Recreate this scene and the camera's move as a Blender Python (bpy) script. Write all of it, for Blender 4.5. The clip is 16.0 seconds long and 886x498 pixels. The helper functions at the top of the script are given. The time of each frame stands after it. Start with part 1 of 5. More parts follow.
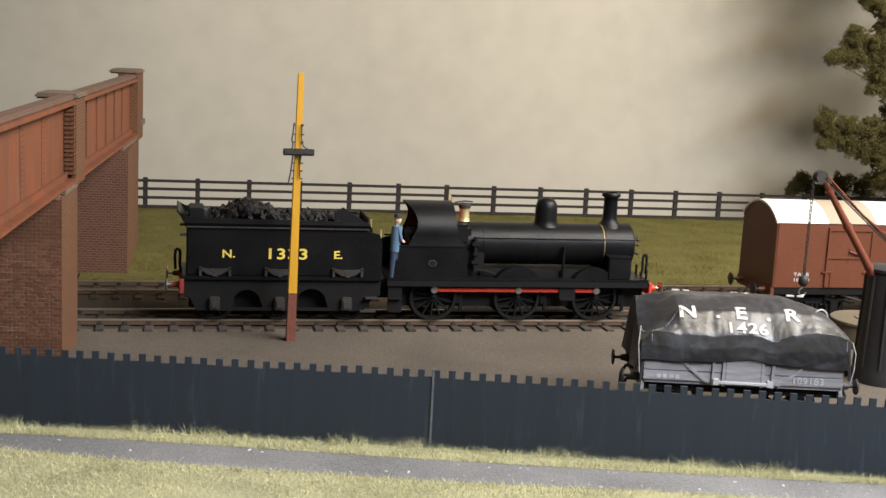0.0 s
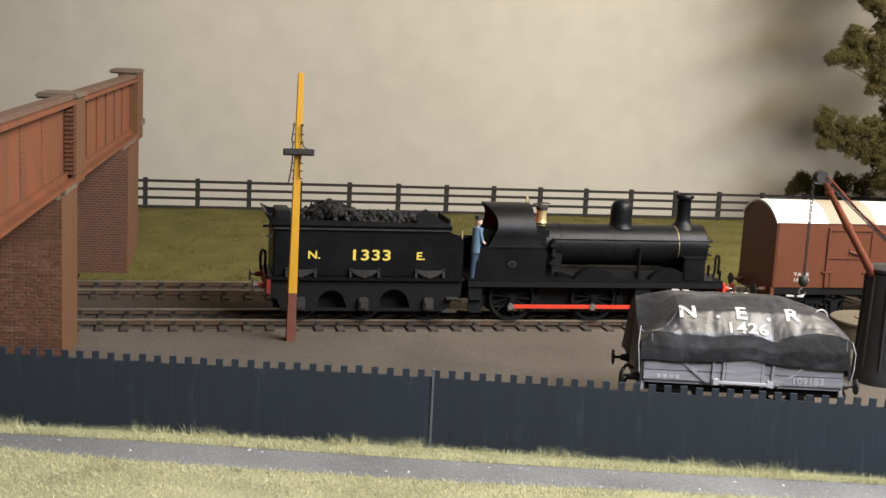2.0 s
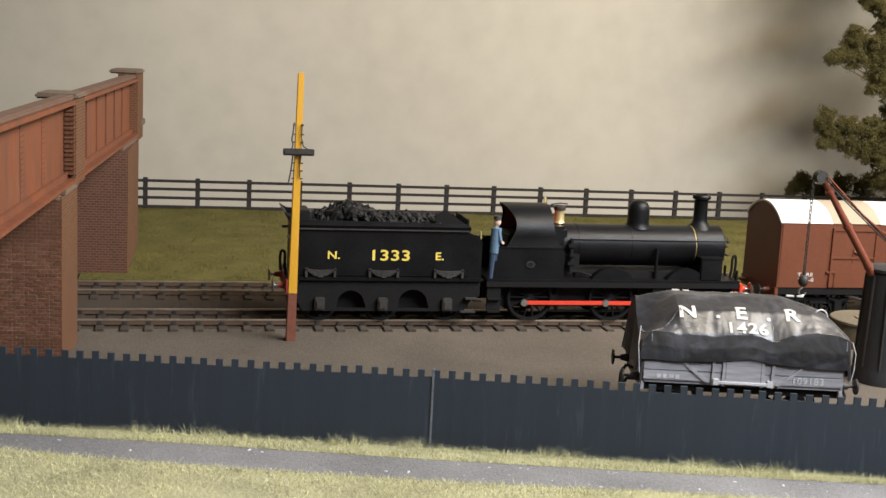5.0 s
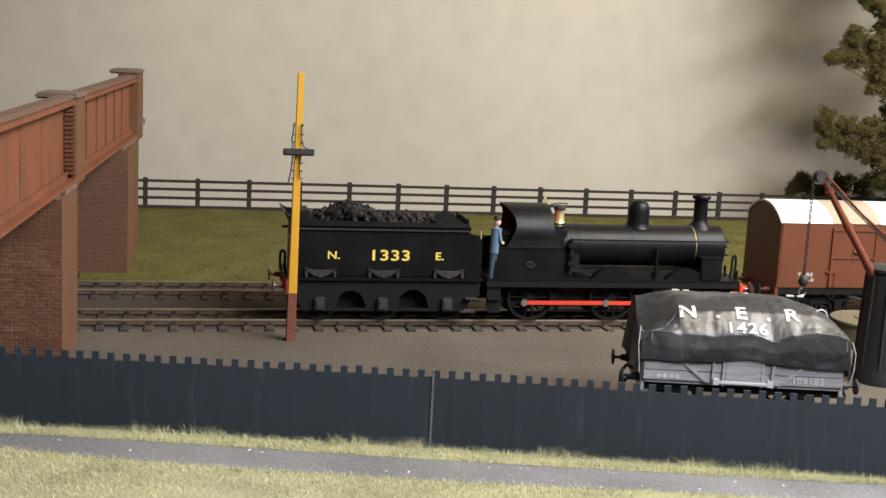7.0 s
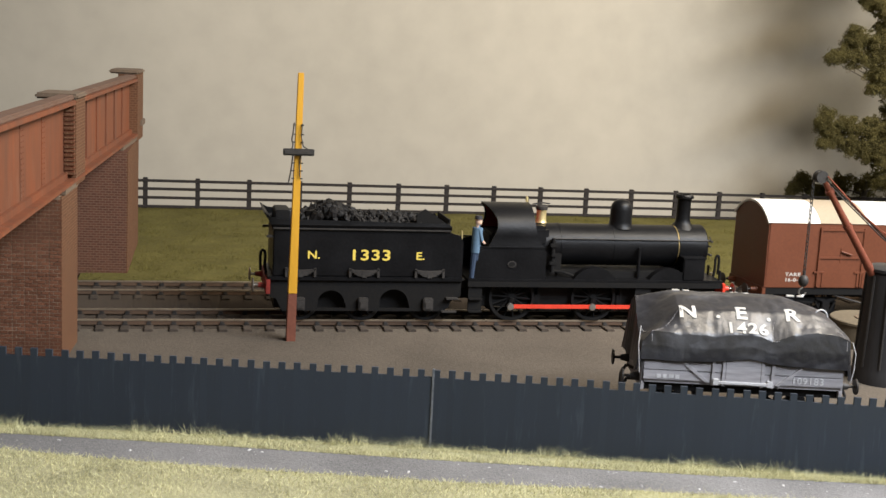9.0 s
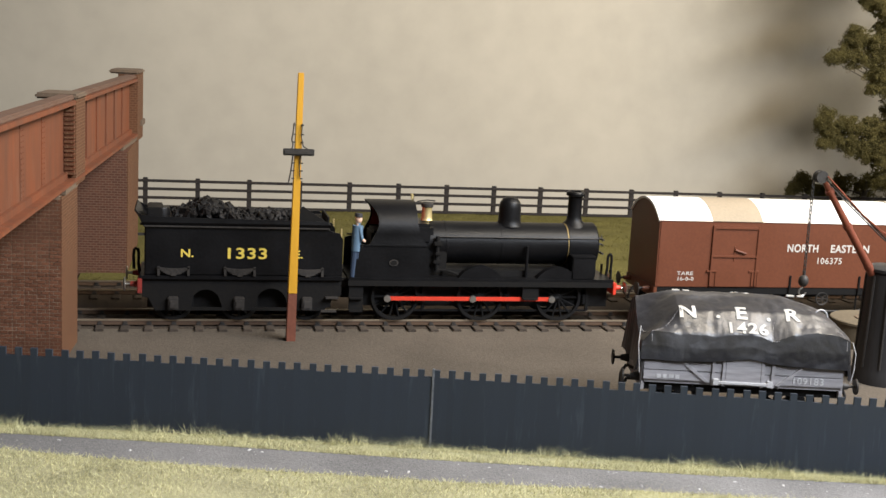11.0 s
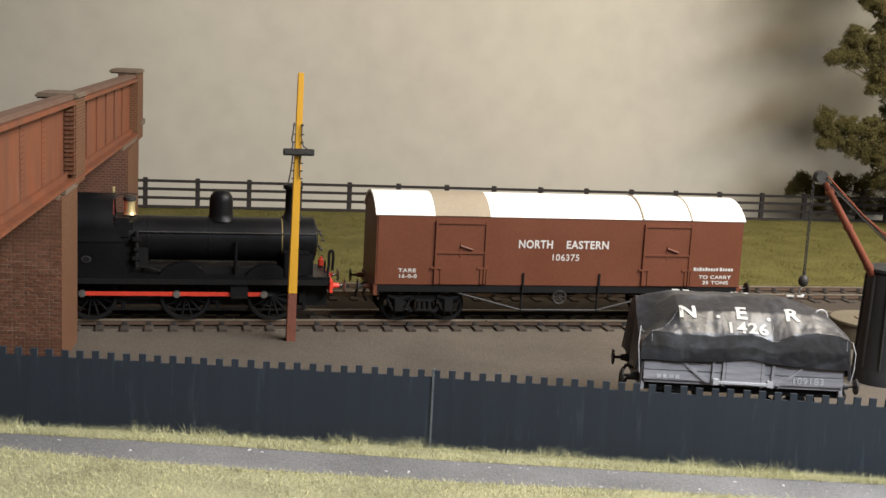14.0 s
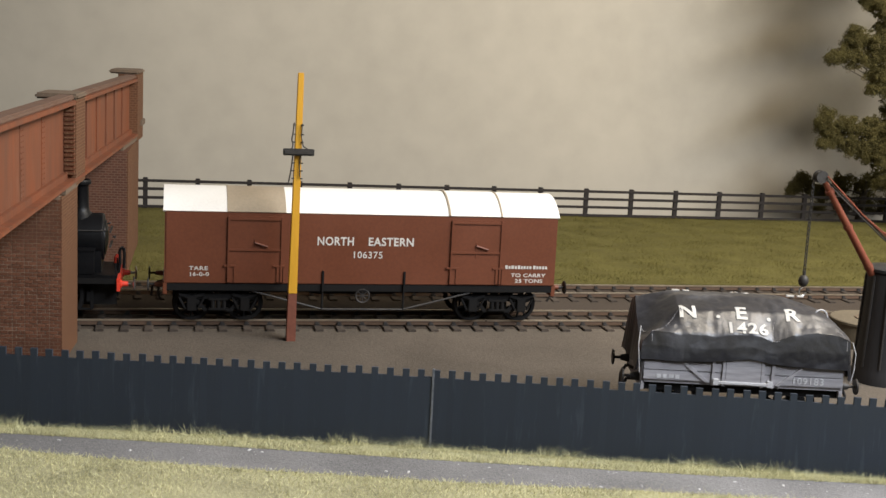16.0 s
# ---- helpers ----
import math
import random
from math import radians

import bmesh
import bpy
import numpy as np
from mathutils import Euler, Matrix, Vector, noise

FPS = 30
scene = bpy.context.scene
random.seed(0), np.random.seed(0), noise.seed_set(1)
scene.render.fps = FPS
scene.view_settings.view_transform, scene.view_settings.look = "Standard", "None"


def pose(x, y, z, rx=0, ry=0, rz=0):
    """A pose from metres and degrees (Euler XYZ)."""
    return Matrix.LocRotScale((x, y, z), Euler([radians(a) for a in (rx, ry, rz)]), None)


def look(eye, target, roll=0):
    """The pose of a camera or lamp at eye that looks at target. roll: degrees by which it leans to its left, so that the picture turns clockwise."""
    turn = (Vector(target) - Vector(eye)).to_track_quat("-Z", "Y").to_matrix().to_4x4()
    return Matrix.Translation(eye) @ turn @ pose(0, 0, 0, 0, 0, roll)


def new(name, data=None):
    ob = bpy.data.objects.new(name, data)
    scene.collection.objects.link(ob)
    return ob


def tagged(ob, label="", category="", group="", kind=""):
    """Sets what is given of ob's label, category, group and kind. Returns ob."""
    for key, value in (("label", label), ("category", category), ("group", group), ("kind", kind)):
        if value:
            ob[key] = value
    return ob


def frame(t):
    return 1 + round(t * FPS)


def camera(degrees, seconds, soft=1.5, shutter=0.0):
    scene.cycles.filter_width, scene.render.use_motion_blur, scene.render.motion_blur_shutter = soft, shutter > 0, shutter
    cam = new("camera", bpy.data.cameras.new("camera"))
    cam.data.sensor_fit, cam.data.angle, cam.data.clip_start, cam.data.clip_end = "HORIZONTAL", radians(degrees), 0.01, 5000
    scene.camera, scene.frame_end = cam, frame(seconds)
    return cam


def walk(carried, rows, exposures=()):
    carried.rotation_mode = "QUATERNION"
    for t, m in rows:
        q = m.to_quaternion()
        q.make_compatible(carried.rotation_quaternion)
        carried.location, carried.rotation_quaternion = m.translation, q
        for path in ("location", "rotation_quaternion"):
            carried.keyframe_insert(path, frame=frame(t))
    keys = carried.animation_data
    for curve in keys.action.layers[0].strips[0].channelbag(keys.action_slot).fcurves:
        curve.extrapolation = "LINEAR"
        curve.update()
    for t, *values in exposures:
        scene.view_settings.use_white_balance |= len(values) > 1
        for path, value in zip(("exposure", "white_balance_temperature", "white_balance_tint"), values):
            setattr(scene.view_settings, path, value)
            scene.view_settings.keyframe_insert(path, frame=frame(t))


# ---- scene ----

EYE = Vector((-0.1065, -0.5055, 0.1208))
YAW, PITCH = radians(12.3), radians(9.8)
AHEAD = Vector((math.sin(YAW) * math.cos(PITCH), math.cos(YAW) * math.cos(PITCH), -math.sin(PITCH)))
cam = camera(39.56, 16.0, soft=1.5)
walk(cam, [(0.0, look(EYE, EYE + AHEAD, 2.95)), (16.0, look(EYE, EYE + AHEAD, 2.95))],
     exposures=[(0.0, 0.0), (12.5, 0.0), (14.5, -0.18), (16.0, -0.24)])

# ---- light: the hall's dim surround and the layout's overhead lamp ----
world = bpy.data.worlds.new("hall")
scene.world = world
world.use_nodes = True
world.node_tree.nodes["Background"].inputs[0].default_value = (1.0, 0.93, 0.82, 1)
world.node_tree.nodes["Background"].inputs[1].default_value = 0.10


def area_lamp(name, at, target, sx, sy, watts, colour):
    data = bpy.data.lights.new(name, "AREA")
    data.shape, data.size, data.size_y, data.energy, data.color = "RECTANGLE", sx, sy, watts, colour
    ob = new(name, data)
    ob.matrix_basis = look(at, target)
    return ob


area_lamp("layout_lamp", (0.37, -0.15, 0.40), (0.16, 0.33, 0.05), 0.62, 0.05, 4.9, (1.0, 0.87, 0.68))
area_lamp("front_lamp", (0.42, -0.52, 0.52), (0.14, -0.24, 0.0), 0.60, 0.12, 12.2, (0.84, 0.90, 1.0))

# ---- tools; lengths below are in millimetres ----
MM = 0.001


def mm(*v):
    return Vector(v) * MM


def material(name, base, rough=0.6, metal=0.0, vary=0.25, grain=900.0, blotch=60.0, bump=0.15, spec=0.4, second=None, stretch=(1, 1, 1), islands=0.0, rnd=0.0):
    """A surface with fine grain, broad blotches and fine relief."""
    m = bpy.data.materials.new(name)
    m.use_nodes = True
    nt = m.node_tree
    n, l = nt.nodes, nt.links
    b = n["Principled BSDF"]
    b.inputs["Roughness"].default_value, b.inputs["Metallic"].default_value = rough, metal
    b.inputs["Specular IOR Level"].default_value = spec
    tc = n.new("ShaderNodeTexCoord")
    mp = n.new("ShaderNodeMapping")
    mp.inputs["Scale"].default_value = stretch
    l.new(tc.outputs["Object"], mp.inputs[0])
    fine, broad = n.new("ShaderNodeTexNoise"), n.new("ShaderNodeTexNoise")
    fine.inputs["Scale"].default_value, fine.inputs["Detail"].default_value = grain, 4
    broad.inputs["Scale"].default_value, broad.inputs["Detail"].default_value = blotch, 3
    for t in (fine, broad):
        l.new(mp.outputs[0], t.inputs["Vector"])
    mix = n.new("ShaderNodeMix")
    mix.data_type = "RGBA"
    dark = second or tuple(c * (1 - vary) for c in base)
    light = tuple(min(1, c * (1 + vary * 0.6)) for c in base)
    mix.inputs[6].default_value, mix.inputs[7].default_value = (*dark, 1), (*light, 1)
    ad = n.new("ShaderNodeMath")
    ad.operation = "MULTIPLY_ADD"
    ad.inputs[1].default_value = 0.5
    half = n.new("ShaderNodeMath")
    half.operation = "MULTIPLY"
    half.inputs[1].default_value = 0.5
    l.new(fine.outputs[0], half.inputs[0])
    l.new(broad.outputs[0], ad.inputs[0])
    l.new(half.outputs[0], ad.inputs[2])
    st = n.new("ShaderNodeMapRange")
    st.inputs[1].default_value, st.inputs[2].default_value = 0.3, 0.7
    l.new(ad.outputs[0], st.inputs[0])
    l.new(st.outputs[0], mix.inputs[0])
    out = mix.outputs[2]
    if islands or rnd:
        hv = n.new("ShaderNodeHueSaturation")
        src = n.new("ShaderNodeNewGeometry").outputs["Random Per Island"] if islands else n.new("ShaderNodeObjectInfo").outputs["Random"]
        k = islands or rnd
        r2 = n.new("ShaderNodeMapRange")
        r2.inputs[3].default_value, r2.inputs[4].default_value = 1 - k, 1 + k
        l.new(src, r2.inputs[0])
        l.new(r2.outputs[0], hv.inputs["Value"])
        l.new(out, hv.inputs["Color"])
        out = hv.outputs[0]
    l.new(out, b.inputs["Base Color"])
    rg = n.new("ShaderNodeMapRange")
    rg.inputs[3].default_value, rg.inputs[4].default_value = max(0.05, rough - 0.12), min(1, rough + 0.12)
    l.new(broad.outputs[0], rg.inputs[0])
    l.new(rg.outputs[0], b.inputs["Roughness"])
    if bump:
        bp = n.new("ShaderNodeBump")
        bp.inputs["Strength"].default_value, bp.inputs["Distance"].default_value = bump, 0.0006
        l.new(fine.outputs[0], bp.inputs["Height"])
        l.new(bp.outputs[0], b.inputs["Normal"])
    return m


def brick_material(name, a, c, mortar):
    """Brick paper: stretcher courses 3.0 mm long and 1.05 mm high."""
    m = material(name, a, 0.85, vary=0.3, grain=700, blotch=50, bump=0.1, spec=0.2)
    n, l = m.node_tree.nodes, m.node_tree.links
    b = n["Principled BSDF"]
    tc, sp, cb = n.new("ShaderNodeTexCoord"), n.new("ShaderNodeSeparateXYZ"), n.new("ShaderNodeCombineXYZ")
    l.new(tc.outputs["Object"], sp.inputs[0])
    both = n.new("ShaderNodeMath")
    l.new(sp.outputs[0], both.inputs[0])
    l.new(sp.outputs[1], both.inputs[1])
    l.new(both.outputs[0], cb.inputs[0])
    l.new(sp.outputs[2], cb.inputs[1])
    br = n.new("ShaderNodeTexBrick")
    br.inputs["Scale"].default_value = 1.0
    br.inputs["Brick Width"].default_value, br.inputs["Row Height"].default_value = 0.0027, 0.0012
    br.inputs["Mortar Size"].default_value = 0.00015
    br.inputs["Color1"].default_value, br.inputs["Color2"].default_value, br.inputs["Mortar"].default_value = (*a, 1), (*c, 1), (*mortar, 1)
    l.new(cb.outputs[0], br.inputs["Vector"])
    old = b.inputs["Base Color"].links[0].from_socket
    mix = n.new("ShaderNodeMix")
    mix.data_type, mix.inputs[0].default_value = "RGBA", 0.75
    l.new(old, mix.inputs[6])
    l.new(br.outputs[0], mix.inputs[7])
    l.new(mix.outputs[2], b.inputs["Base Color"])
    bp = n.new("ShaderNodeBump")
    bp.inputs["Strength"].default_value, bp.inputs["Distance"].default_value, bp.invert = 0.7, 0.0004, True
    l.new(br.outputs["Fac"], bp.inputs["Height"])
    l.new(bp.outputs[0], b.inputs["Normal"])
    return m


def scuffed(m, colour, scale, stretch, lo, hi, most=0.8):
    """Worn patches with a shape of their own over a paint."""
    n, l = m.node_tree.nodes, m.node_tree.links
    b = n["Principled BSDF"]
    geo, mp, tx = n.new("ShaderNodeNewGeometry"), n.new("ShaderNodeMapping"), n.new("ShaderNodeTexNoise")
    mp.inputs["Scale"].default_value = stretch
    tx.inputs["Scale"].default_value, tx.inputs["Detail"].default_value, tx.inputs["Roughness"].default_value = scale, 6, 0.65
    l.new(geo.outputs["Position"], mp.inputs[0])
    l.new(mp.outputs[0], tx.inputs["Vector"])
    mr = n.new("ShaderNodeMapRange")
    mr.inputs[1].default_value, mr.inputs[2].default_value, mr.inputs[4].default_value = lo, hi, most
    l.new(tx.outputs[0], mr.inputs[0])
    mix = n.new("ShaderNodeMix")
    mix.data_type = "RGBA"
    mix.inputs[7].default_value = (*colour, 1)
    l.new(mr.outputs[0], mix.inputs[0])
    l.new(b.inputs["Base Color"].links[0].from_socket, mix.inputs[6])
    l.new(mix.outputs[2], b.inputs["Base Color"])
    return m


LOCO_BLACK = material("satin_black_paint", (0.0056, 0.0056, 0.0064), 0.43, vary=0.5, blotch=70, bump=0.12, spec=0.2)
FRAME_BLACK = material("matt_black_paint", (0.0055, 0.0055, 0.006), 0.6, vary=0.5, blotch=150, bump=0.1, spec=0.14, second=(0.012, 0.011, 0.010))
IRON = material("dirty_dark_iron", (0.045, 0.041, 0.038), 0.55, metal=0.3, vary=0.5)
STEEL = material("bright_steel", (0.5, 0.48, 0.45), 0.3, metal=0.9)
BRASS = material("polished_brass", (0.74, 0.60, 0.30), 0.5, metal=0.75, vary=0.15, bump=0.02)
DULL_BRASS = material("tarnished_brass", (0.32, 0.24, 0.11), 0.6, metal=0.8, vary=0.4, bump=0.02)
# Deeper, mottled red for the tender's rear beam and buffer stocks.
BEAM_RED = material("mottled_deep_red_paint", (0.26, 0.028, 0.02), 0.6, vary=0.4, second=(0.10, 0.018, 0.014))
ROD_RED = material("signal_red_paint", (0.62, 0.05, 0.025), 0.45, vary=0.15)
CAB_RED = material("dark_red_cab_lining", (0.20, 0.022, 0.02), 0.6)
COAL = material("broken_coal", (0.011, 0.010, 0.010), 0.6, vary=0.7, grain=1500, bump=0.5, islands=0.5, spec=0.22)
YELLOW_LETTER = material("yellow_lettering", (0.72, 0.55, 0.10), 0.5, vary=0.1)
WHITE_LETTER = material("white_lettering", (0.52, 0.50, 0.465), 0.6, vary=0.15)
VAN_BROWN = material("red_oxide_paint", (0.126, 0.038, 0.0165), 0.5, vary=0.2, blotch=40, bump=0.05)
ROOF_WHITE = material("white_roof_paint", (0.74, 0.72, 0.68), 0.6, vary=0.06, blotch=30)
ROOF_TAN = material("cream_canvas_panel", (0.30, 0.245, 0.175), 0.75, vary=0.14)
FADED_LETTER = material("faded_white_paint", (0.56, 0.55, 0.55), 0.7, vary=0.3)
WAGON_GREY = material("weathered_grey_planks", (0.36, 0.345, 0.355), 0.75, vary=0.35, grain=500, stretch=(0.3, 1, 2), bump=0.2)
TARP = material("black_waxed_sheet", (0.014, 0.014, 0.018), 0.40, vary=0.5, grain=170, blotch=45, bump=0.6, spec=0.8, second=(0.028, 0.026, 0.027))
# Pale scuffs, tinted bluish to paint in some cool light on the cloth.
scuffed(TARP, (0.15, 0.155, 0.175), 75, (1, 1, 1.6), 0.48, 0.72, 0.38)
RUST = material("rusty_steel", (0.055, 0.036, 0.025), 0.75, metal=0.1, vary=0.5, second=(0.10, 0.058, 0.033))
RAILTOP = material("worn_railhead", (0.50, 0.42, 0.32), 0.32, metal=0.8, vary=0.3, grain=300)
SLEEPER = material("weathered_sleeper", (0.054, 0.041, 0.031), 0.9, vary=0.5, rnd=0.3)
ASH = material("ash_ballast", (0.104, 0.087, 0.070), 0.95, vary=0.45, grain=1300, blotch=18, bump=0.6, spec=0.15)
TRACKBED = material("dark_oily_ballast", (0.040, 0.031, 0.024), 0.95, vary=0.5, grain=1400, blotch=22, bump=0.6, spec=0.15, second=(0.068, 0.054, 0.043))
CREAM = material("cream_stone_plinth", (0.13, 0.105, 0.07), 0.85, vary=0.25)
TURF = material("static_grass_mat", (0.112, 0.098, 0.031), 0.95, vary=0.42, grain=600, blotch=45, bump=0.8, spec=0.1)
BLADE = material("olive_grass_fibre", (0.124, 0.108, 0.033), 0.9, vary=0.25, blotch=30, islands=0.12, spec=0.1)
DRY_TURF = material("dry_grass_mat", (0.36, 0.34, 0.21), 0.95, vary=0.35, grain=900, blotch=60, bump=0.8, spec=0.1)
DRY_BLADE = material("dry_straw_fibre", (0.57, 0.54, 0.31), 0.9, vary=0.3, blotch=60, islands=0.35, spec=0.1)
TARMAC = material("grey_gritty_road", (0.20, 0.195, 0.195), 0.9, vary=0.45, grain=1600, blotch=25, bump=0.5, spec=0.15)
FENCE_BLACK = material("tarred_fence_board", (0.017, 0.0235, 0.036), 0.55, vary=0.4, grain=250, blotch=30, stretch=(1, 1, 0.15), bump=0.1, second=(0.027, 0.035, 0.050), rnd=0.05)
scuffed(FENCE_BLACK, (0.16, 0.19, 0.23), 420, (1, 1, 0.09), 0.57, 0.78, 0.24)
FAR_FENCE = material("dark_creosoted_rail", (0.019, 0.0145, 0.0125), 0.8, vary=0.3)
GIRDER = material("red_oxide_girder", (0.160, 0.043, 0.013), 0.7, vary=0.3, grain=250, blotch=55, stretch=(1, 1, 0.2), bump=0.12, second=(0.095, 0.036, 0.019))
scuffed(GIRDER, (0.22, 0.13, 0.08), 160, (1, 1, 0.35), 0.57, 0.76, 0.35)
COPING_RUST = material("rust_stained_coping", (0.095, 0.047, 0.028), 0.9, vary=0.35, blotch=90, second=(0.125, 0.078, 0.055))
COPING = material("weathered_stone_coping", (0.135, 0.095, 0.064), 0.9, vary=0.3)
BRICK_X = brick_material("red_brick_front", (0.120, 0.052, 0.032), (0.080, 0.036, 0.023), (0.17, 0.11, 0.08))
# Side brick: warmer than the front, painting in light from the right.
BRICK_Y = brick_material("red_brick_side", (0.118, 0.050, 0.024), (0.085, 0.037, 0.019), (0.17, 0.10, 0.058))
BRICK_PIECE = material("worn_red_brick", (0.155, 0.064, 0.035), 0.9, vary=0.4, grain=900, blotch=60, bump=0.3, spec=0.15, second=(0.095, 0.042, 0.026), rnd=0.22)
MORTAR = material("sandy_mortar", (0.23, 0.155, 0.105), 0.95, vary=0.3)
POST_YELLOW = material("ochre_yellow_paint", (0.58, 0.30, 0.022), 0.55, vary=0.12, stretch=(1, 1, 0.2))
POST_BROWN = material("red_brown_post_foot", (0.16, 0.052, 0.030), 0.7, vary=0.3)
CRANE_RED = material("faded_red_oxide_jib", (0.175, 0.043, 0.019), 0.6, vary=0.35)
CRANE_DARK = material("blackened_crane_post", (0.017, 0.016, 0.017), 0.5, vary=0.4, second=(0.034, 0.033, 0.034), stretch=(1, 1, 0.2))
FOLIAGE = material("olive_foam_foliage", (0.088, 0.074, 0.027), 0.95, vary=0.5, blotch=90, islands=0.3, spec=0.1)
BARK = material("grey_brown_bark", (0.045, 0.036, 0.025), 0.9)
BACKDROP = material("painted_cloud_backdrop", (0.425, 0.387, 0.320), 0.95, vary=0.10, grain=60, blotch=6.0, bump=0.03, spec=0.1)
DENIM = material("faded_blue_overalls", (0.10, 0.17, 0.25), 0.8)
WOOD_PLATE = material("dark_baseplate_wood", (0.12, 0.09, 0.06), 0.8)


def bx(bm, x0, x1, y0, y1, z0, z1, bevel=0.0, top=1.0):
    g = bmesh.ops.create_cube(bm, size=1.0)["verts"]
    for v in g:
        k = top if v.co.z > 0 else 1.0
        v.co = Vector(((x0 + x1) / 2 + v.co.x * (x1 - x0) * k, (y0 + y1) / 2 + v.co.y * (y1 - y0) * k, (z0 + z1) / 2 + v.co.z * (z1 - z0)))
    if bevel:
        es = list({e for v in g for e in v.link_edges})
        bmesh.ops.bevel(bm, geom=es, offset=bevel, segments=2, affect="EDGES", clamp_overlap=True)
    return bm


def rod(bm, a, b, r0, r1=None, n=12):
    a, b = Vector(a), Vector(b)
    r1 = r0 if r1 is None else r1
    q = (b - a).to_track_quat("Z", "Y").to_matrix().to_4x4()
    bmesh.ops.create_cone(bm, cap_ends=True, segments=n, radius1=r0, radius2=r1, depth=(b - a).length, matrix=Matrix.Translation((a + b) / 2) @ q)
    return bm


def turned(bm, prof, at=(0, 0, 0), axis="Z", n=32, closed=True):
    """A body turned from (radius, height) pairs about an axis."""
    rings = []
    for r, h in prof:
        ring = []
        for i in range(n):
            a = 2 * math.pi * i / n
            p = (r * math.cos(a), r * math.sin(a), h)
            p = {"Z": p, "Y": (p[0], h, p[1]), "X": (h, p[0], p[1])}[axis]
            ring.append(bm.verts.new(Vector(p) + Vector(at)))
        rings.append(ring)
    for a, b in zip(rings, rings[1:]):
        for i in range(n):
            bm.faces.new((a[i], a[(i + 1) % n], b[(i + 1) % n], b[i]))
    for ring in (rings[0], rings[-1]) if closed else ():
        bm.faces.new(ring)
    return bm


def plate(bm, outline, y0, y1):
    """An outline of (x, z) pairs, given a thickness from y0 to y1."""
    f = [bm.verts.new((x, y0, z)) for x, z in outline]
    g = [bm.verts.new((x, y1, z)) for x, z in outline]
    bm.faces.new(f)
    bm.faces.new(g[::-1])
    for i in range(len(f)):
        j = (i + 1) % len(f)
        bm.faces.new((f[i], g[i], g[j], f[j]))
    return bm


def arc(cx, cz, r, a0, a1, n=12):
    return [(cx + r * math.cos(radians(a0 + (a1 - a0) * i / n)), cz + r * math.sin(radians(a0 + (a1 - a0) * i / n))) for i in range(n + 1)]


def wire(bm, pts, r, n=6):
    for a, b in zip(pts, pts[1:]):
        rod(bm, a, b, r, n=n)
    return bm


PLACE = {}


def thing(name, at, label, category, group="", kind="", turn=0.0):
    ob = new(name)
    ob.empty_display_size = 0.01
    ob.location = mm(*at)
    ob.rotation_euler = (0, 0, radians(turn))
    PLACE[ob.name] = Vector(at)
    return tagged(ob, label, category, group, kind)


def finish(bm, name, mat, smooth=True):
    bmesh.ops.recalc_face_normals(bm, faces=bm.faces)
    bmesh.ops.scale(bm, vec=(MM, MM, MM), verts=bm.verts)
    me = bpy.data.meshes.new(name)
    bm.to_mesh(me)
    bm.free()
    me.materials.append(mat)
    if smooth:
        me.polygons.foreach_set("use_smooth", [True] * len(me.polygons))
        me.set_sharp_from_angle(angle=radians(35))
    return me


def part(name, bm, mat, parent, label="", at=None, smooth=True):
    """One mesh under a thing. Geometry in the thing's world millimetres, or about its own centre where at is given."""
    base = PLACE[parent.name]
    if at is None:
        for v in bm.verts:
            v.co -= base
        ob = new(name, finish(bm, name, mat, smooth))
        PLACE[ob.name] = base
    else:
        ob = new(name, finish(bm, name, mat, smooth))
        ob.location = (Vector(at) - base) * MM
        PLACE[ob.name] = Vector(at)
    ob.parent = parent
    return tagged(ob, label)


def solid(name, bm, mat, label, category, kind="", group="", smooth=True):
    """A thing or piece of the setting that is one mesh, in world millimetres."""
    return tagged(new(name, finish(bm, name, mat, smooth)), label, category, group, kind)


def B():
    return bmesh.new()


def lettering(name, text, size, at, mat, parent, turn=(90, 0, 0), squeeze=1.0, depth=0.04, bold=0.02, label="", align="LEFT", spacing=1.0):
    """Raised letters lying on a side, size is the height of capitals in millimetres."""
    cu = bpy.data.curves.new(name, "FONT")
    cu.body, cu.size, cu.extrude, cu.offset, cu.align_x = text, size / 0.69, depth, bold * size, align
    cu.space_character = spacing
    tmp = bpy.data.objects.new(name, cu)
    scene.collection.objects.link(tmp)
    me = bpy.data.meshes.new_from_object(tmp.evaluated_get(bpy.context.evaluated_depsgraph_get()))
    bpy.data.objects.remove(tmp)
    base = PLACE[parent.name]
    me.transform(Matrix.Scale(MM, 4) @ Matrix.Translation(Vector(at) - base) @ pose(0, 0, 0, *turn) @ Matrix.Diagonal((squeeze, 1, 1, 1)))
    me.materials.clear()
    me.materials.append(mat)
    ob = new(name, me)
    ob.parent = parent
    PLACE[ob.name] = base
    return tagged(ob, label)

# ---- the setting ----
RAIL = 2.8


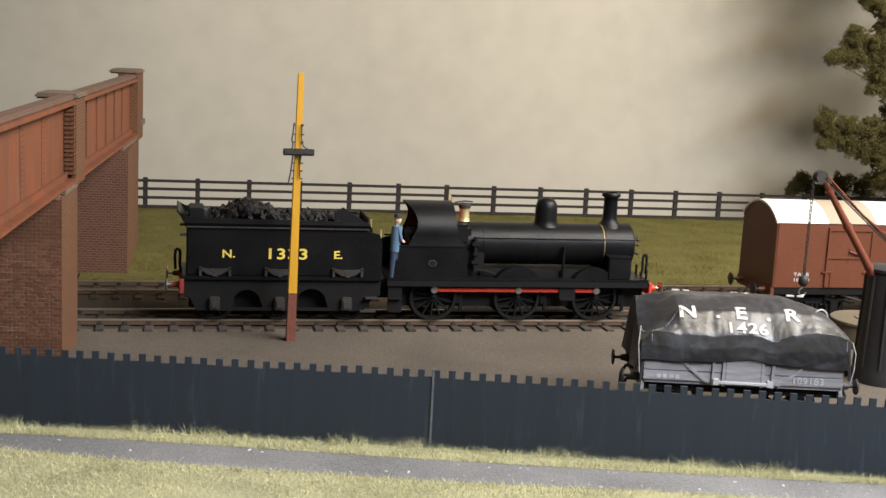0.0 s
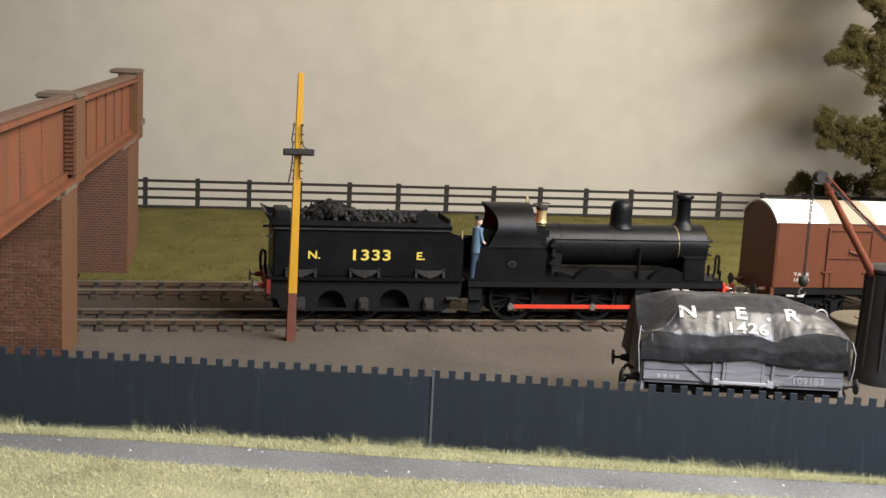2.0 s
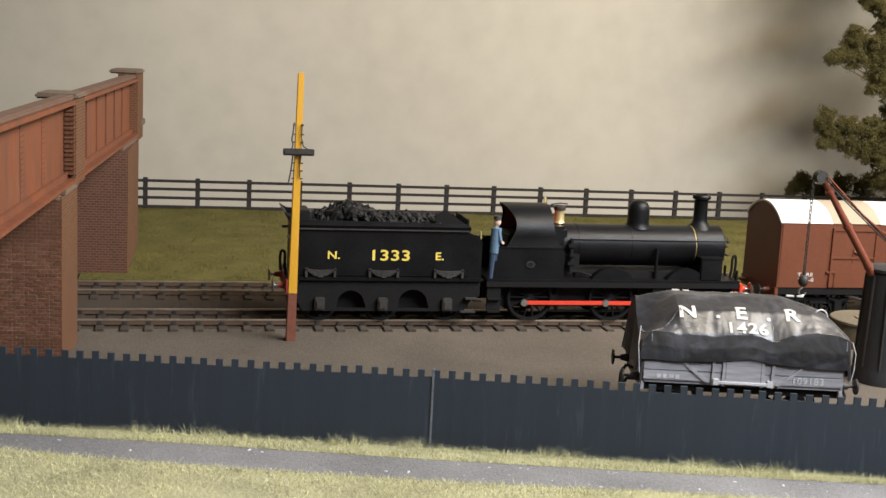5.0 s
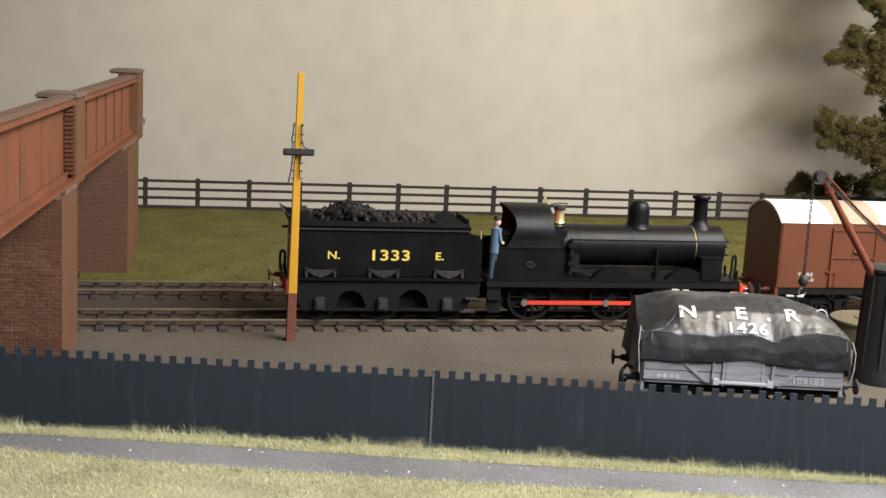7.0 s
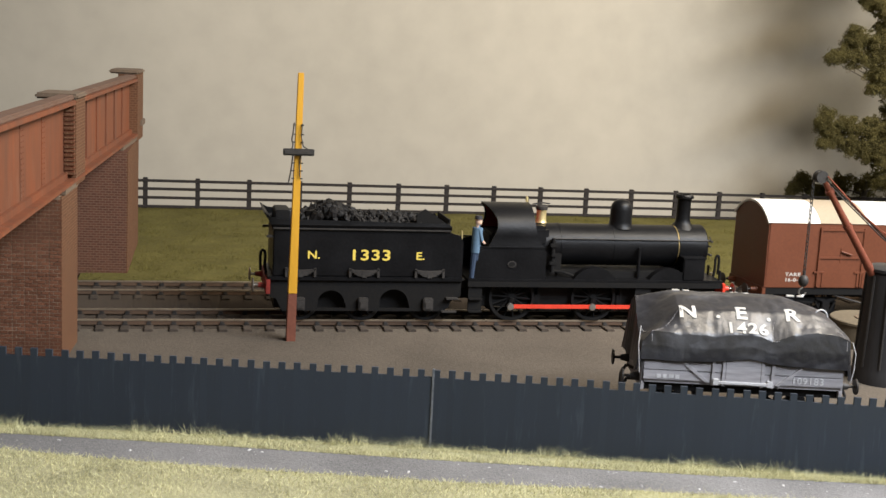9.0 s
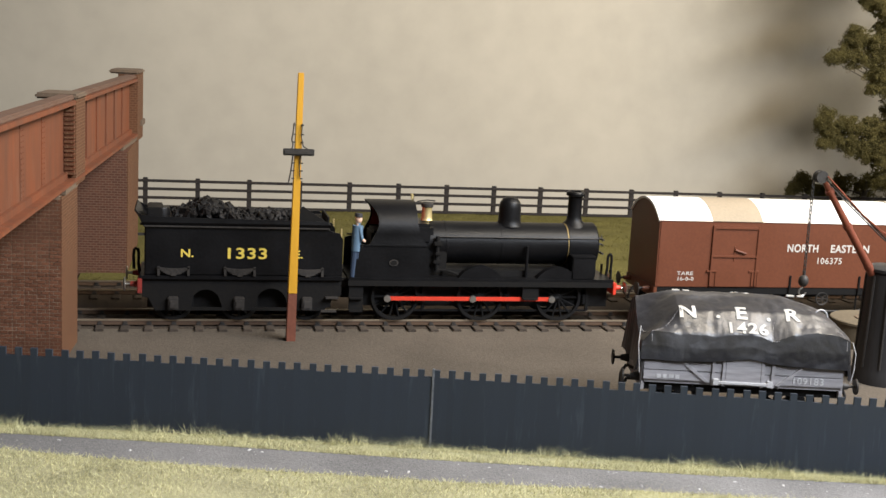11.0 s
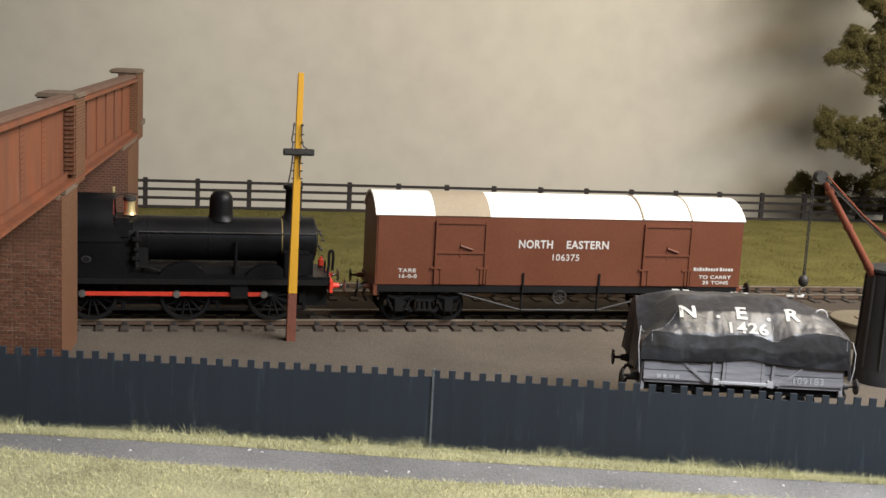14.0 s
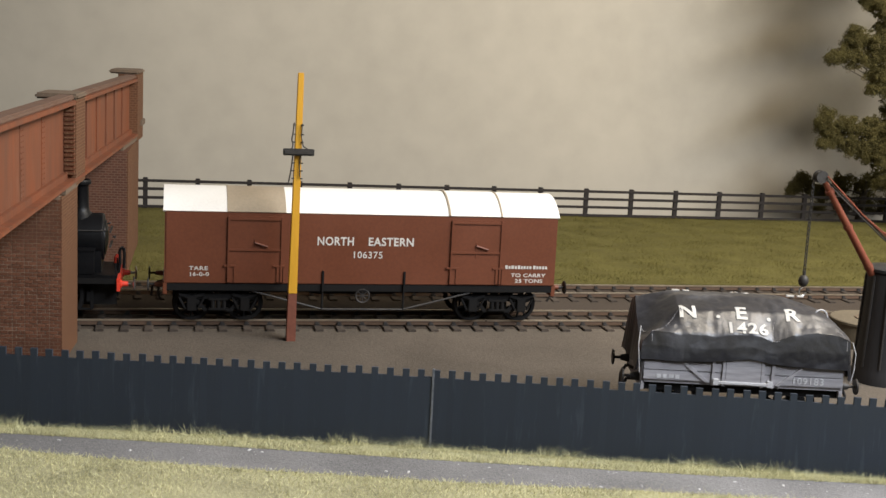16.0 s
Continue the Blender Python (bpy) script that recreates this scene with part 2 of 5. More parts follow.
def strip_sheet(name, near, far, z0, z1, mat, label, nx=60, ny=6, rough=0.0, category="ground"):
    """A sheet of ground between two lines of (x, y), with a low skirt of thickness."""
    bm = B()

    def along(line, k):
        x0, x1 = line[0][0], line[-1][0]
        x = x0 + (x1 - x0) * k
        for (ax, ay), (bx_, by) in zip(line, line[1:]):
            if x <= bx_ + 1e-6:
                return x, ay + (by - ay) * (x - ax) / (bx_ - ax)
        return line[-1]
    grid = []
    for j in range(ny + 1):
        row = []
        for i in range(nx + 1):
            a, b = along(near, i / nx), along(far, i / nx)
            x, y = a[0] + (b[0] - a[0]) * j / ny, a[1] + (b[1] - a[1]) * j / ny
            z = z0 + (z1 - z0) * j / ny
            if rough and 0 < j < ny:
                z += rough * noise.noise(Vector((x * 0.05, y * 0.05, 3.1)))
            row.append(bm.verts.new((x, y, z)))
        grid.append(row)
    for j in range(ny):
        for i in range(nx):
            bm.faces.new((grid[j][i], grid[j][i + 1], grid[j + 1][i + 1], grid[j + 1][i]))
    g = bmesh.ops.extrude_face_region(bm, geom=bm.faces[:])
    for v in g["geom"]:
        if isinstance(v, bmesh.types.BMVert):
            v.co.z -= 1.4
    return solid(name, bm, mat, label, category, "structure")


FENCE_LINE = [(-420, -66), (-155.7, -126.6), (-32.2, -154.6), (150, -205.0), (420, -280)]


def shifted(line, dy):
    return [(x, y + dy) for x, y in line]


FOOT = [(-900, 44), *FENCE_LINE, (1100, -469)]
VERGE_FAR = shifted(FOOT, 1.5)
ROAD_FAR = [(-900, 35), (-420, -76), (-157.4, -137.0), (-108.3, -148.5), (-67.6, -159.2), (-27.3, -169.6), (37.1, -184.6), (95.4, -197.5), (420, -272), (1100, -432)]
ROAD_NEAR = [(-900, 18), (-420, -92), (-155.6, -151.5), (-131.6, -160.3), (-92.6, -171.8), (-32.6, -187.0), (15.4, -197.0), (53.7, -205.4), (420, -300), (1100, -470)]
ground = strip_sheet("ground", VERGE_FAR, [(-900, 322), (1100, 322)], -0.3, -0.3, ASH, "grey-brown ash covered yard of the model layout", nx=200, ny=4)
verge = strip_sheet("verge", ROAD_FAR, VERGE_FAR, -1.5, -2.8, DRY_TURF, "pale dry grass verge below the tarred fence", nx=200, ny=4, rough=0.6)
road = strip_sheet("road", ROAD_NEAR, ROAD_FAR, -1.6, -1.6, TARMAC, "narrow grey gritty road between dry grass", nx=200, ny=4, rough=0.3, category="road")
foreground = strip_sheet("foreground_grass", [(-900, -900), (1100, -900)], ROAD_NEAR, -1.4, -1.4, DRY_TURF, "pale dry grass in front of the road", nx=200, ny=30, rough=1.0)
bank = strip_sheet("bank", [(-152, 79), (95, 79), (640, 79)], [(-152, 319), (95, 319), (640, 319)], 1.0, 1.0, TURF, "olive green grass field behind the tracks", nx=60, ny=24, rough=0.9)


def blades(name, count, spot, mat, label, lo, hi, width, lean):
    """Loose grass fibres, each a narrow three-sided blade."""
    rnd = random.Random(name)
    vs, fs = [], []
    for _ in range(count):
        x, y, z, tall = spot(rnd)
        a, h = rnd.uniform(0, 6.28), rnd.uniform(lo, hi) * tall
        ln = abs(rnd.gauss(0, lean)) * h
        dx, dy = math.cos(a) * ln, math.sin(a) * ln
        w = width * rnd.uniform(0.6, 1.3)
        b = rnd.uniform(0, 3.14)
        cx, cy = math.cos(b) * w / 2, math.sin(b) * w / 2
        k = len(vs)
        vs += [(x - cx, y - cy, z), (x + cx, y + cy, z), (x - cy * 0.6, y + cx * 0.6, z), (x + dx, y + dy, z + h)]
        fs += [(k, k + 1, k + 3), (k + 1, k + 2, k + 3), (k + 2, k, k + 3)]
    me = bpy.data.meshes.new(name)
    me.from_pydata([(a * MM, b * MM, c * MM) for a, b, c in vs], [], fs)
    me.materials.append(mat)
    return tagged(new(name, me), label, "grass", "", "stuff")


def on_line(line, x):
    for (ax, ay), (bx_, by) in zip(line, line[1:]):
        if x <= bx_:
            return ay + (by - ay) * (x - ax) / (bx_ - ax)
    return line[-1][1]


def verge_spot(r):
    x = r.uniform(-200, 150)
    k = r.random() ** 1.3
    a, b = on_line(ROAD_FAR, x), on_line(FENCE_LINE, x) - 0.6
    return x, a + (b - a) * k + r.gauss(0, 0.5) * (k < 0.1), -1.6 - 1.1 * k, (1 - 0.4 * k) * (2.2 if r.random() < 0.012 else 1)


def front_spot(r):
    x = r.uniform(-190, 110)
    return x, on_line(ROAD_NEAR, x) - r.random() ** 1.4 * 75 + r.gauss(0, 0.7), -1.5, 1.8 if r.random() < 0.01 else 1


blades("verge_grass", 24000, verge_spot, DRY_BLADE, "straw-coloured grass fibres along the fence foot", 0.4, 2.1, 0.17, 1.0)


def wisp_spot(r):
    x = r.uniform(-190, 130)
    clump = 1.2 if math.sin(x * 0.31) + math.sin(x * 0.113 + 1) > 0.4 else 0.7
    return x, on_line(FENCE_LINE, x) - r.uniform(1.0, 4.0), -2.7, clump


blades("grass_wisps", 6500, wisp_spot, DRY_BLADE, "long straggling straw wisps against the fence foot", 1.2, 4.2, 0.15, 1.2)
blades("foreground_fibres", 70000, front_spot, DRY_BLADE, "straw-coloured grass fibres beside the road", 0.4, 1.5, 0.16, 1.3)


def field_spot(r):
    x, y = r.uniform(-150, 420), 80 + 238 * r.random() ** 1.2
    tuft = 0.5 + 1.3 * max(0.0, 0.35 + noise.noise(Vector((x * 0.07, y * 0.07, 8.0))))
    return x, y, 0.8, tuft


blades("field_grass", 90000, field_spot, BLADE, "olive static grass fibres over the field", 0.4, 1.6, 0.3, 0.8)


def road_grit():
    """Pale chips and stray fibres lying on the road."""
    rnd = random.Random(31)
    bm = B()
    for _ in range(70):
        x = rnd.uniform(-165, 100)
        a, b = on_line(ROAD_NEAR, x), on_line(ROAD_FAR, x)
        y, r = a + (b - a) * rnd.uniform(0.02, 0.98), rnd.choice((0.1, 0.13, 0.16, 0.2, 0.4))
        m = Matrix.Translation((x, y, -1.55)) @ Matrix.Rotation(rnd.uniform(0, 3), 4, "Z") @ Matrix.Diagonal((r * rnd.uniform(1, 3), r, r * 0.5, 1))
        bmesh.ops.create_icosphere(bm, subdivisions=1, radius=1.0, matrix=m)
    tagged(solid("road_grit", bm, FADED_LETTER, "pale chips scattered on the grey road", "grit"), kind="stuff")


road_grit()


strip_sheet("trackbed", [(-420, -13), (640, -13)], [(-420, 80), (640, 80)], -0.15, 0.0, TRACKBED, "dark oily ballast under the two running lines", nx=80, ny=10, rough=0.5)


# ---- backdrop and the hall round the layout ----
def backdrop_board():
    """A painted board that bends softly back at its left end."""
    wall = [(-640, 430), (-260, 382)]
    for i in range(13):
        k = i / 12
        a, b, c = Vector((-260, 382)), Vector((-172, 366)), Vector((-110, 362))
        wall.append(tuple(a * (1 - k) ** 2 + b * 2 * k * (1 - k) + c * k ** 2))
    wall += [(640, 362), (800, 270), (900, 70)]
    bm = B()
    rows = [[bm.verts.new((x, y + dy, z)) for x, y in wall] for dy, z in ((0, -60), (0, 620), (6, 620), (6, -60))]
    for p, q in zip(rows, rows[1:] + rows[:1]):
        for i in range(len(wall) - 1):
            bm.faces.new((p[i], p[i + 1], q[i + 1], q[i]))
    return solid("backdrop", bm, BACKDROP, "pale warm grey painted cloudy sky board", "backdrop", "structure")


backdrop_board()


# ---- tracks ----
def sleeper_mesh():
    bm = bx(B(), -1.75, 1.75, -18.3, 18.3, -1.6, 0, 0.25)
    return finish(bm, "sleeper", SLEEPER, False)


def chair_mesh():
    bm = B()
    for y in (-9.4, 9.4):
        bx(bm, -1.0, 1.0, y - 1.7, y + 1.7, 0, 0.7, 0.15)
        bx(bm, -0.8, 0.8, y - 1.1, y + 1.1, 0.6, 1.3, 0.15)
    return finish(bm, "chair", IRON, False)


SLEEPER_ME, CHAIR_ME = sleeper_mesh(), chair_mesh()


def track(name, y, x0, x1, pitch, label):
    tr = thing(name, ((x0 + x1) / 2, y, 0), label, "railway track", "tracks", "structure")
    for s in (-9.4, 9.4):
        bm = B()
        bx(bm, x0, x1, y + s - 0.75, y + s + 0.75, 0.6, 1.15)
        bx(bm, x0, x1, y + s - 0.28, y + s + 0.28, 1.1, 2.1)
        part("rail", bm, RUST, tr, "rusty steel rail", smooth=False)
        bm = B()
        bx(bm, x0, x1, y + s - 0.38, y + s + 0.38, 2.05, RAIL, 0.12)
        part("railhead", bm, RAILTOP, tr, "worn shiny railhead", smooth=False)
    n = int((x1 - x0) / pitch)
    rnd = random.Random(name)
    for i in range(n):
        x = x0 + (i + 0.5) * pitch + rnd.uniform(-0.4, 0.4)
        sl = new("sleeper", SLEEPER_ME)
        sl.parent, sl.location = tr, mm(x - (x0 + x1) / 2, rnd.uniform(-0.5, 0.5), 0.6)
        sl.rotation_euler = (0, 0, rnd.uniform(-0.02, 0.02))
        ch = new("rail_chair", CHAIR_ME)
        ch.parent, ch.location = sl, mm(0, 0, 0.02)
    return tr


track("track_1", 0, -333.4, 420, 9.6, "worn running line on dark sleepers in ash")
track("track_2", 57.3, -330, 420, 9.6, "rusty siding track on dark sleepers beside the field")


def siding(name, at, turn, length, label):
    tr = thing(name, (at[0], at[1], 0), label, "railway track", "tracks", "structure", turn)
    PLACE[tr.name] = Vector((0, 0, 0))
    for s in (-9.4, 9.4):
        bm = B()
        bx(bm, -length, length, s - 0.5, s + 0.5, 0.7, RAIL, 0.1)
        part("rail", bm, RUST, tr, "rusty steel rail", smooth=False)
    for i in range(int(2 * length / 8)):
        sl = new("sleeper", SLEEPER_ME)
        sl.parent, sl.location = tr, mm(-length + 4 + i * 8, 0, 0.3)


WAG = (73.5, -138.2)
WTURN = -12.2
siding("track_3", WAG, WTURN, 120, "short yard siding beside the tarred fence")


# ---- tarred paling fence ----
def paling_fence():
    th = thing("paling_fence", (-31, -155.6, 0), "black tarred vertical board fence with uneven notched top", "fence")
    tall = finish(bx(B(), -1.02, 1.02, -0.45, 0.45, -3.6, 22.0, 0.02), "tall_board", FENCE_BLACK, False)
    short = finish(bx(B(), -1.5, 1.5, -0.43, 0.43, -3.6, 19.7, 0.02), "short_board", FENCE_BLACK, False)
    rnd = random.Random(5)
    pitches = (4.685, 4.685, 4.61, 4.61)
    for (ax, ay), (bx_, by), pitch in zip(FENCE_LINE, FENCE_LINE[1:], pitches):
        a, b = Vector((ax, ay, 0)), Vector((bx_, by, 0))
        ang = math.atan2(by - ay, bx_ - ax)
        n = int((b - a).length / pitch)
        for i in range(2 * n + 1):
            p = b + (a - b).normalized() * pitch * i / 2 if bx_ < 0 else a + (b - a).normalized() * (pitch * i / 2 + 2.2)
            if not -200 < p.x < 150:
                continue
            ob = new("board", short if i % 2 == (0 if bx_ < 0 else 1) else tall)
            ob.parent = th
            ob.location = (p - PLACE[th.name] + Vector((0, 0, rnd.uniform(-0.25, 0.12)))) * MM
            ob.rotation_euler = (0, rnd.uniform(-0.006, 0.006), ang)
        for z in (5, 15):
            bm = B()
            bx(bm, 0, (b - a).length, 0.7, 1.8, z - 0.8, z + 0.8)
            bm.transform(Matrix.Translation(a) @ Matrix.Rotation(ang, 4, "Z"))
            part("rail", bm, FENCE_BLACK, th, smooth=False)
    # the butt joint between two lengths
    bm = B()
    bx(bm, -0.35, 0.35, -0.75, 0.2, -3.2, 22.3, 0.15)
    bm.transform(Matrix.Translation((-31.0, -154.9, 0)) @ Matrix.Rotation(radians(-13), 4, "Z"))
    part("joint_post", bm, material("scuffed_tarred_edge", (0.035, 0.04, 0.05), 0.6, vary=0.6, grain=900, blotch=320, stretch=(1, 1, 0.7), second=(0.24, 0.25, 0.27)), th, "scuffed pale joint between two fence lengths")


paling_fence()


# ---- post and rail field fence ----
def field_fence():
    th = thing("field_fence", (100, 311, 0), "dark four-rail timber post and rail fence on the field", "fence")
    post = finish(bx(B(), -1.5, 1.5, -1.2, 1.2, -1, 20.9, 0.2), "post", FAR_FENCE, False)
    xs = [-128.1 + 33.35 * i for i in range(-1, 22)]
    for x in xs:
        ob = new("post", post)
        ob.parent, ob.location = th, mm(x - 100, 0, 0)
    for z in (19.0, 13.7, 8.0, 2.2):
        bm = bx(B(), xs[0] - 1, xs[-1] + 1, -1.9, -0.95, z - 0.9, z + 0.9, 0.1)
        part("rail", bm, FAR_FENCE, th, smooth=False).location += mm(0, 311, 0)


field_fence()


# ---- girder bridge ----
def girder_bridge():
    th = thing("girder_bridge", (-144, -39, 0), "rust-red plate girder bridge on red brick piers", "bridge", turn=-4.5)
    PLACE[th.name] = Vector((0, 0, 0))
    # own axes: x to the yard, y along the bridge
    def pier(s0, s1, label):
        def skew(bm):
            for v in bm.verts if s0 > 0 else ():
                v.co.x += 3.4 - (v.co.y - s0) * 0.055
            return bm
        bm = skew(bx(B(), -95, -0.6, s0, s1, -1, 59.5))
        p = part("pier", bm, MORTAR if s0 < 0 else BRICK_X, th, label, smooth=False)
        bm = skew(bx(B(), -1.2, 0.0, s0 + 0.01, s1 - 0.01, -1, 59.4))
        part("pier_face", bm, BRICK_Y, p, "orange-brown brick return, tinted warmer as the side towards the light", smooth=False)
        bm = bx(B(), -95.5, 0.8, s0 + 3, s1 - 3, 59.4, 62.0, 0.3)
        part("bearing_stone", bm, COPING, p, "weathered stone bearing", smooth=False)
    pier(-27, 6, "red brick bridge pier with worn courses")
    pier(131, 217, "red brick far abutment beside the field")
    for off in (0, -86):
        bm = B()
        bx(bm, off - 4.2, off - 3.2, -135, 191, 64, 91)
        part("girder_web", bm, GIRDER, th, "streaked rust-red girder web", smooth=False)
        bm = bx(B(), off - 6.0, off + 1.2, -135, 191, 61.6, 63.0, 0.2)
        bx(bm, off - 3.4, off - 1.8, -135, 191, 62.8, 65.2, 0.2)
        part("bottom_flange", bm, GIRDER, th, smooth=False)
        bm = bx(B(), off - 6.5, off + 0.8, -135, 191, 89.6, 91.3, 0.2)
        part("top_flange", bm, GIRDER, th, smooth=False)
        bm = bx(B(), off - 5.5, off + 0.2, -135, 191, 91.3, 93.2, 0.5)
        part("coping", bm, COPING_RUST, th, "rust-stained coping on the parapet", smooth=False)
    for s in (-112, -78, -44, 48, 76, 104, 132, 160):
        bm = bx(B(), -3.3, -3.0 if s < 0 else -2.6, s - 2.4, s + 2.4, 65, 89.6, 0.08)
        part("stiffener", bm, GIRDER, th, smooth=False)
        if s < 0:
            bm = B()
            for z in np.arange(66, 89, 1.7):
                for q in (-1.3, 1.3):
                    bmesh.ops.create_icosphere(bm, subdivisions=1, radius=0.3, matrix=Matrix.Translation((-3.0, s + q, z)))
            tagged(part("riveting", bm, GIRDER, th), kind="stuff")
    for s0, s1, z0, zc in ((-2.5, 18.5, 60, 92.0), (190.5, 216, 59, 94.0)):
        bm = bx(B(), -9, 0.9, s0, s1, z0, zc, 0.3)
        p = part("pilaster", bm, BRICK_Y, th, "brick pilaster between girders", smooth=False)
        bm = bx(B(), -13.5, 1.6, s0 - 0.8, s1 + 0.8, zc - 0.6, zc + 1.5, 0.7)
        part("cap_stone", bm, COPING, p, "weathered stone cap", smooth=False)
    bm = bx(B(), -9.5, 1.8, 203, 219, 66, 69, 0.3)
    part("string_stone", bm, COPING, th, smooth=False)
    bm = B()
    for i in range(16):
        z = 64.5 + i * 1.62
        bx(bm, -3.0, 0.75, -5.0, -4.3, z, z + 0.9, 0.1)
    part("end_stiffener", bx(B(), -3.1, 0.5, -4.5, -2.6, 64.2, 90.4, 0.2), GIRDER, th, smooth=False)
    part("toothed_edge", bm, BRICK_Y, th, "toothed brick edge beside the girder", smooth=False)
    bm = bx(B(), -85, -6, -135, 191, 63, 66)
    part("deck", bm, WOOD_PLATE, th, smooth=False)


girder_bridge()


# ---- loading gauge style post ----
def yard_post():
    th = thing("yard_post", (-62.6, -32, 0), "tall tapered ochre post with red-brown foot", "post")
    a, b = Vector((-62.9, -32, 0)), Vector((-61.9, -32, 104.3))
    def seg(z0, z1):
        p, q = a.lerp(b, z0 / 104.3), a.lerp(b, z1 / 104.3)
        w0, w1 = 1.85 - 0.75 * z0 / 104.3, 1.85 - 0.75 * z1 / 104.3
        bm = B()
        vs = [bm.verts.new(p + Vector((sx * w0, sy * w0, 0))) for sx, sy in ((-1, -1), (1, -1), (1, 1), (-1, 1))]
        ws = [bm.verts.new(q + Vector((sx * w1, sy * w1, 0))) for sx, sy in ((-1, -1), (1, -1), (1, 1), (-1, 1))]
        bm.faces.new(vs), bm.faces.new(ws[::-1])
        for i in range(4):
            j = (i + 1) % 4
            bm.faces.new((vs[i], ws[i], ws[j], vs[j]))
        bmesh.ops.bevel(bm, geom=bm.edges[:], offset=0.2, segments=2, affect="EDGES")
        return bm
    part("foot", seg(-0.8, 18.8), POST_BROWN, th, "red-brown painted foot")
    part("mast", seg(18.8, 104.3), POST_YELLOW, th, "ochre yellow painted mast")
    bm = bx(B(), -68.0, -56.2, -35.4, -33.6, 73.0, 75.6, 0.2)
    bx(bm, -67.6, -56.6, -35.8, -35.2, 73.6, 75.0, 0.1)
    part("crossarm", bm, IRON, th, "dark iron cross arm", smooth=False)
    bm = B()
    wire(bm, [(-64.0, -34, 85.5), (-64.6, -34.2, 80.5), (-64.9, -34.2, 78.8), (-64.3, -34.3, 77.5), (-64.7, -34.5, 75.5)], 0.28)
    wire(bm, [(-64.3, -34, 73), (-64.7, -34, 68), (-65.6, -34, 62.5)], 0.28)
    wire(bm, [(-61.0, -34, 85.2), (-61.2, -34, 80), (-60.4, -34, 76.5), (-58.6, -34.3, 75.5)], 0.22)
    wire(bm, [(-61.3, -34, 72.8), (-61.7, -34, 68), (-61.3, -34, 64.5)], 0.22)
    part("stay_wire", bm, IRON, th)
    bm = B()
    for z in (64, 67, 70, 78, 81, 84.5):
        for s in (-1, 1):
            rod(bm, (-62.4 + s * 1.0, -33.2, z), (-62.4 + s * 2.1, -33.6, z), 0.25, n=6)
    part("step_iron", bm, IRON, th)


yard_post()


# ---- yard crane ----
def yard_crane():
    th = thing("yard_crane", (156.5, -95, 0), "hand-worked yard crane with dark post and faded red jib", "crane")
    c = Vector((156.5, -95, 0))
    bm = turned(B(), [(11.2, -1), (11.2, 3), (10.9, 4.5), (10.7, 6), (9.8, 22), (9.2, 41.6), (8.4, 42.6)], c, n=28)
    part("post", bm, CRANE_DARK, th, "dark tapered crane post")
    bm = turned(B(), [(8.9, 42.0), (9.6, 42.3), (9.6, 43.4), (8.7, 43.9), (2, 44.1)], c, n=28)
    part("cap", bm, CRANE_DARK, th, "pale worn metal cap")
    bm = B()
    for i in range(10):
        a = 2 * math.pi * i / 10 + 0.3
        p, q = c + Vector((math.cos(a) * 10.6, math.sin(a) * 10.6, 6)), c + Vector((math.cos(a) * 9.3, math.sin(a) * 9.3, 41))
        rod(bm, p, q, 0.55, n=6)
    part("rib", bm, IRON, th)
    foot, head = Vector((147.5, -96, 41.2)), Vector((123.2, -96, 76.8))
    bm = rod(B(), foot, foot.lerp(head, 0.55), 1.5, 1.35, 14)
    rod(bm, foot.lerp(head, 0.55), head, 1.35, 0.95, 14)
    for k in (0.08, 0.5, 0.86):
        p, d = foot.lerp(head, k), (head - foot).normalized()
        rod(bm, p - d * 0.7, p + d * 0.7, 1.7, 1.65, 14)
    part("jib", bm, CRANE_RED, th, "faded red tubular jib")
    bm = B()
    for y in (-97.3, -94.7):
        rod(bm, (122.3, y - 0.3, 77.2), (122.3, y + 0.3, 77.2), 2.3, n=16)
        wire(bm, [(122.6, y, 77.5), (150.5, y, 55), (164, y, 46)], 0.28)
    part("pulley_cheek", bm, IRON, th)
    bm = rod(B(), (122.0, -96.7, 77.4), (122.0, -95.3, 77.4), 1.9, n=16)
    part("pulley", bm, IRON, th)
    bm = B()
    y = -98.2
    wire(bm, [(124, y, 77.6), (140, y, 63.5), (148.5, y, 57.6), (164, y, 50)], 0.33)
    wire(bm, [(139, y, 64.2), (150, y, 56.0), (164, y, 46)], 0.3)
    part("tie_rod", bm, CRANE_RED, th, "thin faded red tie rods")
    # hanging chain, link by link
    z, i = 75.5, 0
    link = B()
    n = 10
    pts = [Vector((0.55 * math.cos(a), 0, 0.95 * math.sin(a))) for a in [2 * math.pi * k / n for k in range(n + 1)]]
    wire(link, pts, 0.2, 5)
    me = finish(link, "link", IRON)
    while z > 41.5:
        ob = new("chain_link", me)
        ob.parent, ob.location = th, mm(119.7 - 156.5, -96 + 95, z)
        ob.rotation_euler = (0, 0, radians(20 if i % 2 else 105))
        z -= 1.45
        i += 1
    bm = bmesh.new()
    bmesh.ops.create_uvsphere(bm, u_segments=16, v_segments=10, radius=2.0, matrix=Matrix.Translation((119.7, -96, 38.4)) @ Matrix.Diagonal((0.95, 0.95, 1.15, 1)))
    rod(bm, (119.7, -96, 40.2), (119.7, -96, 42.2), 0.6, n=8)
    part("hook_weight", bm, IRON, th, "dark iron ball weight")
    bm = B()
    pts = [Vector((119.7 + 1.45 * math.cos(radians(a)), -96, 34.3 + 1.45 * math.sin(radians(a)))) for a in range(100, 370, 18)]
    wire(bm, [Vector((119.7, -96, 36.5))] + pts, 0.36, 8)
    part("hook", bm, STEEL, th, "pale steel hook")


yard_crane()


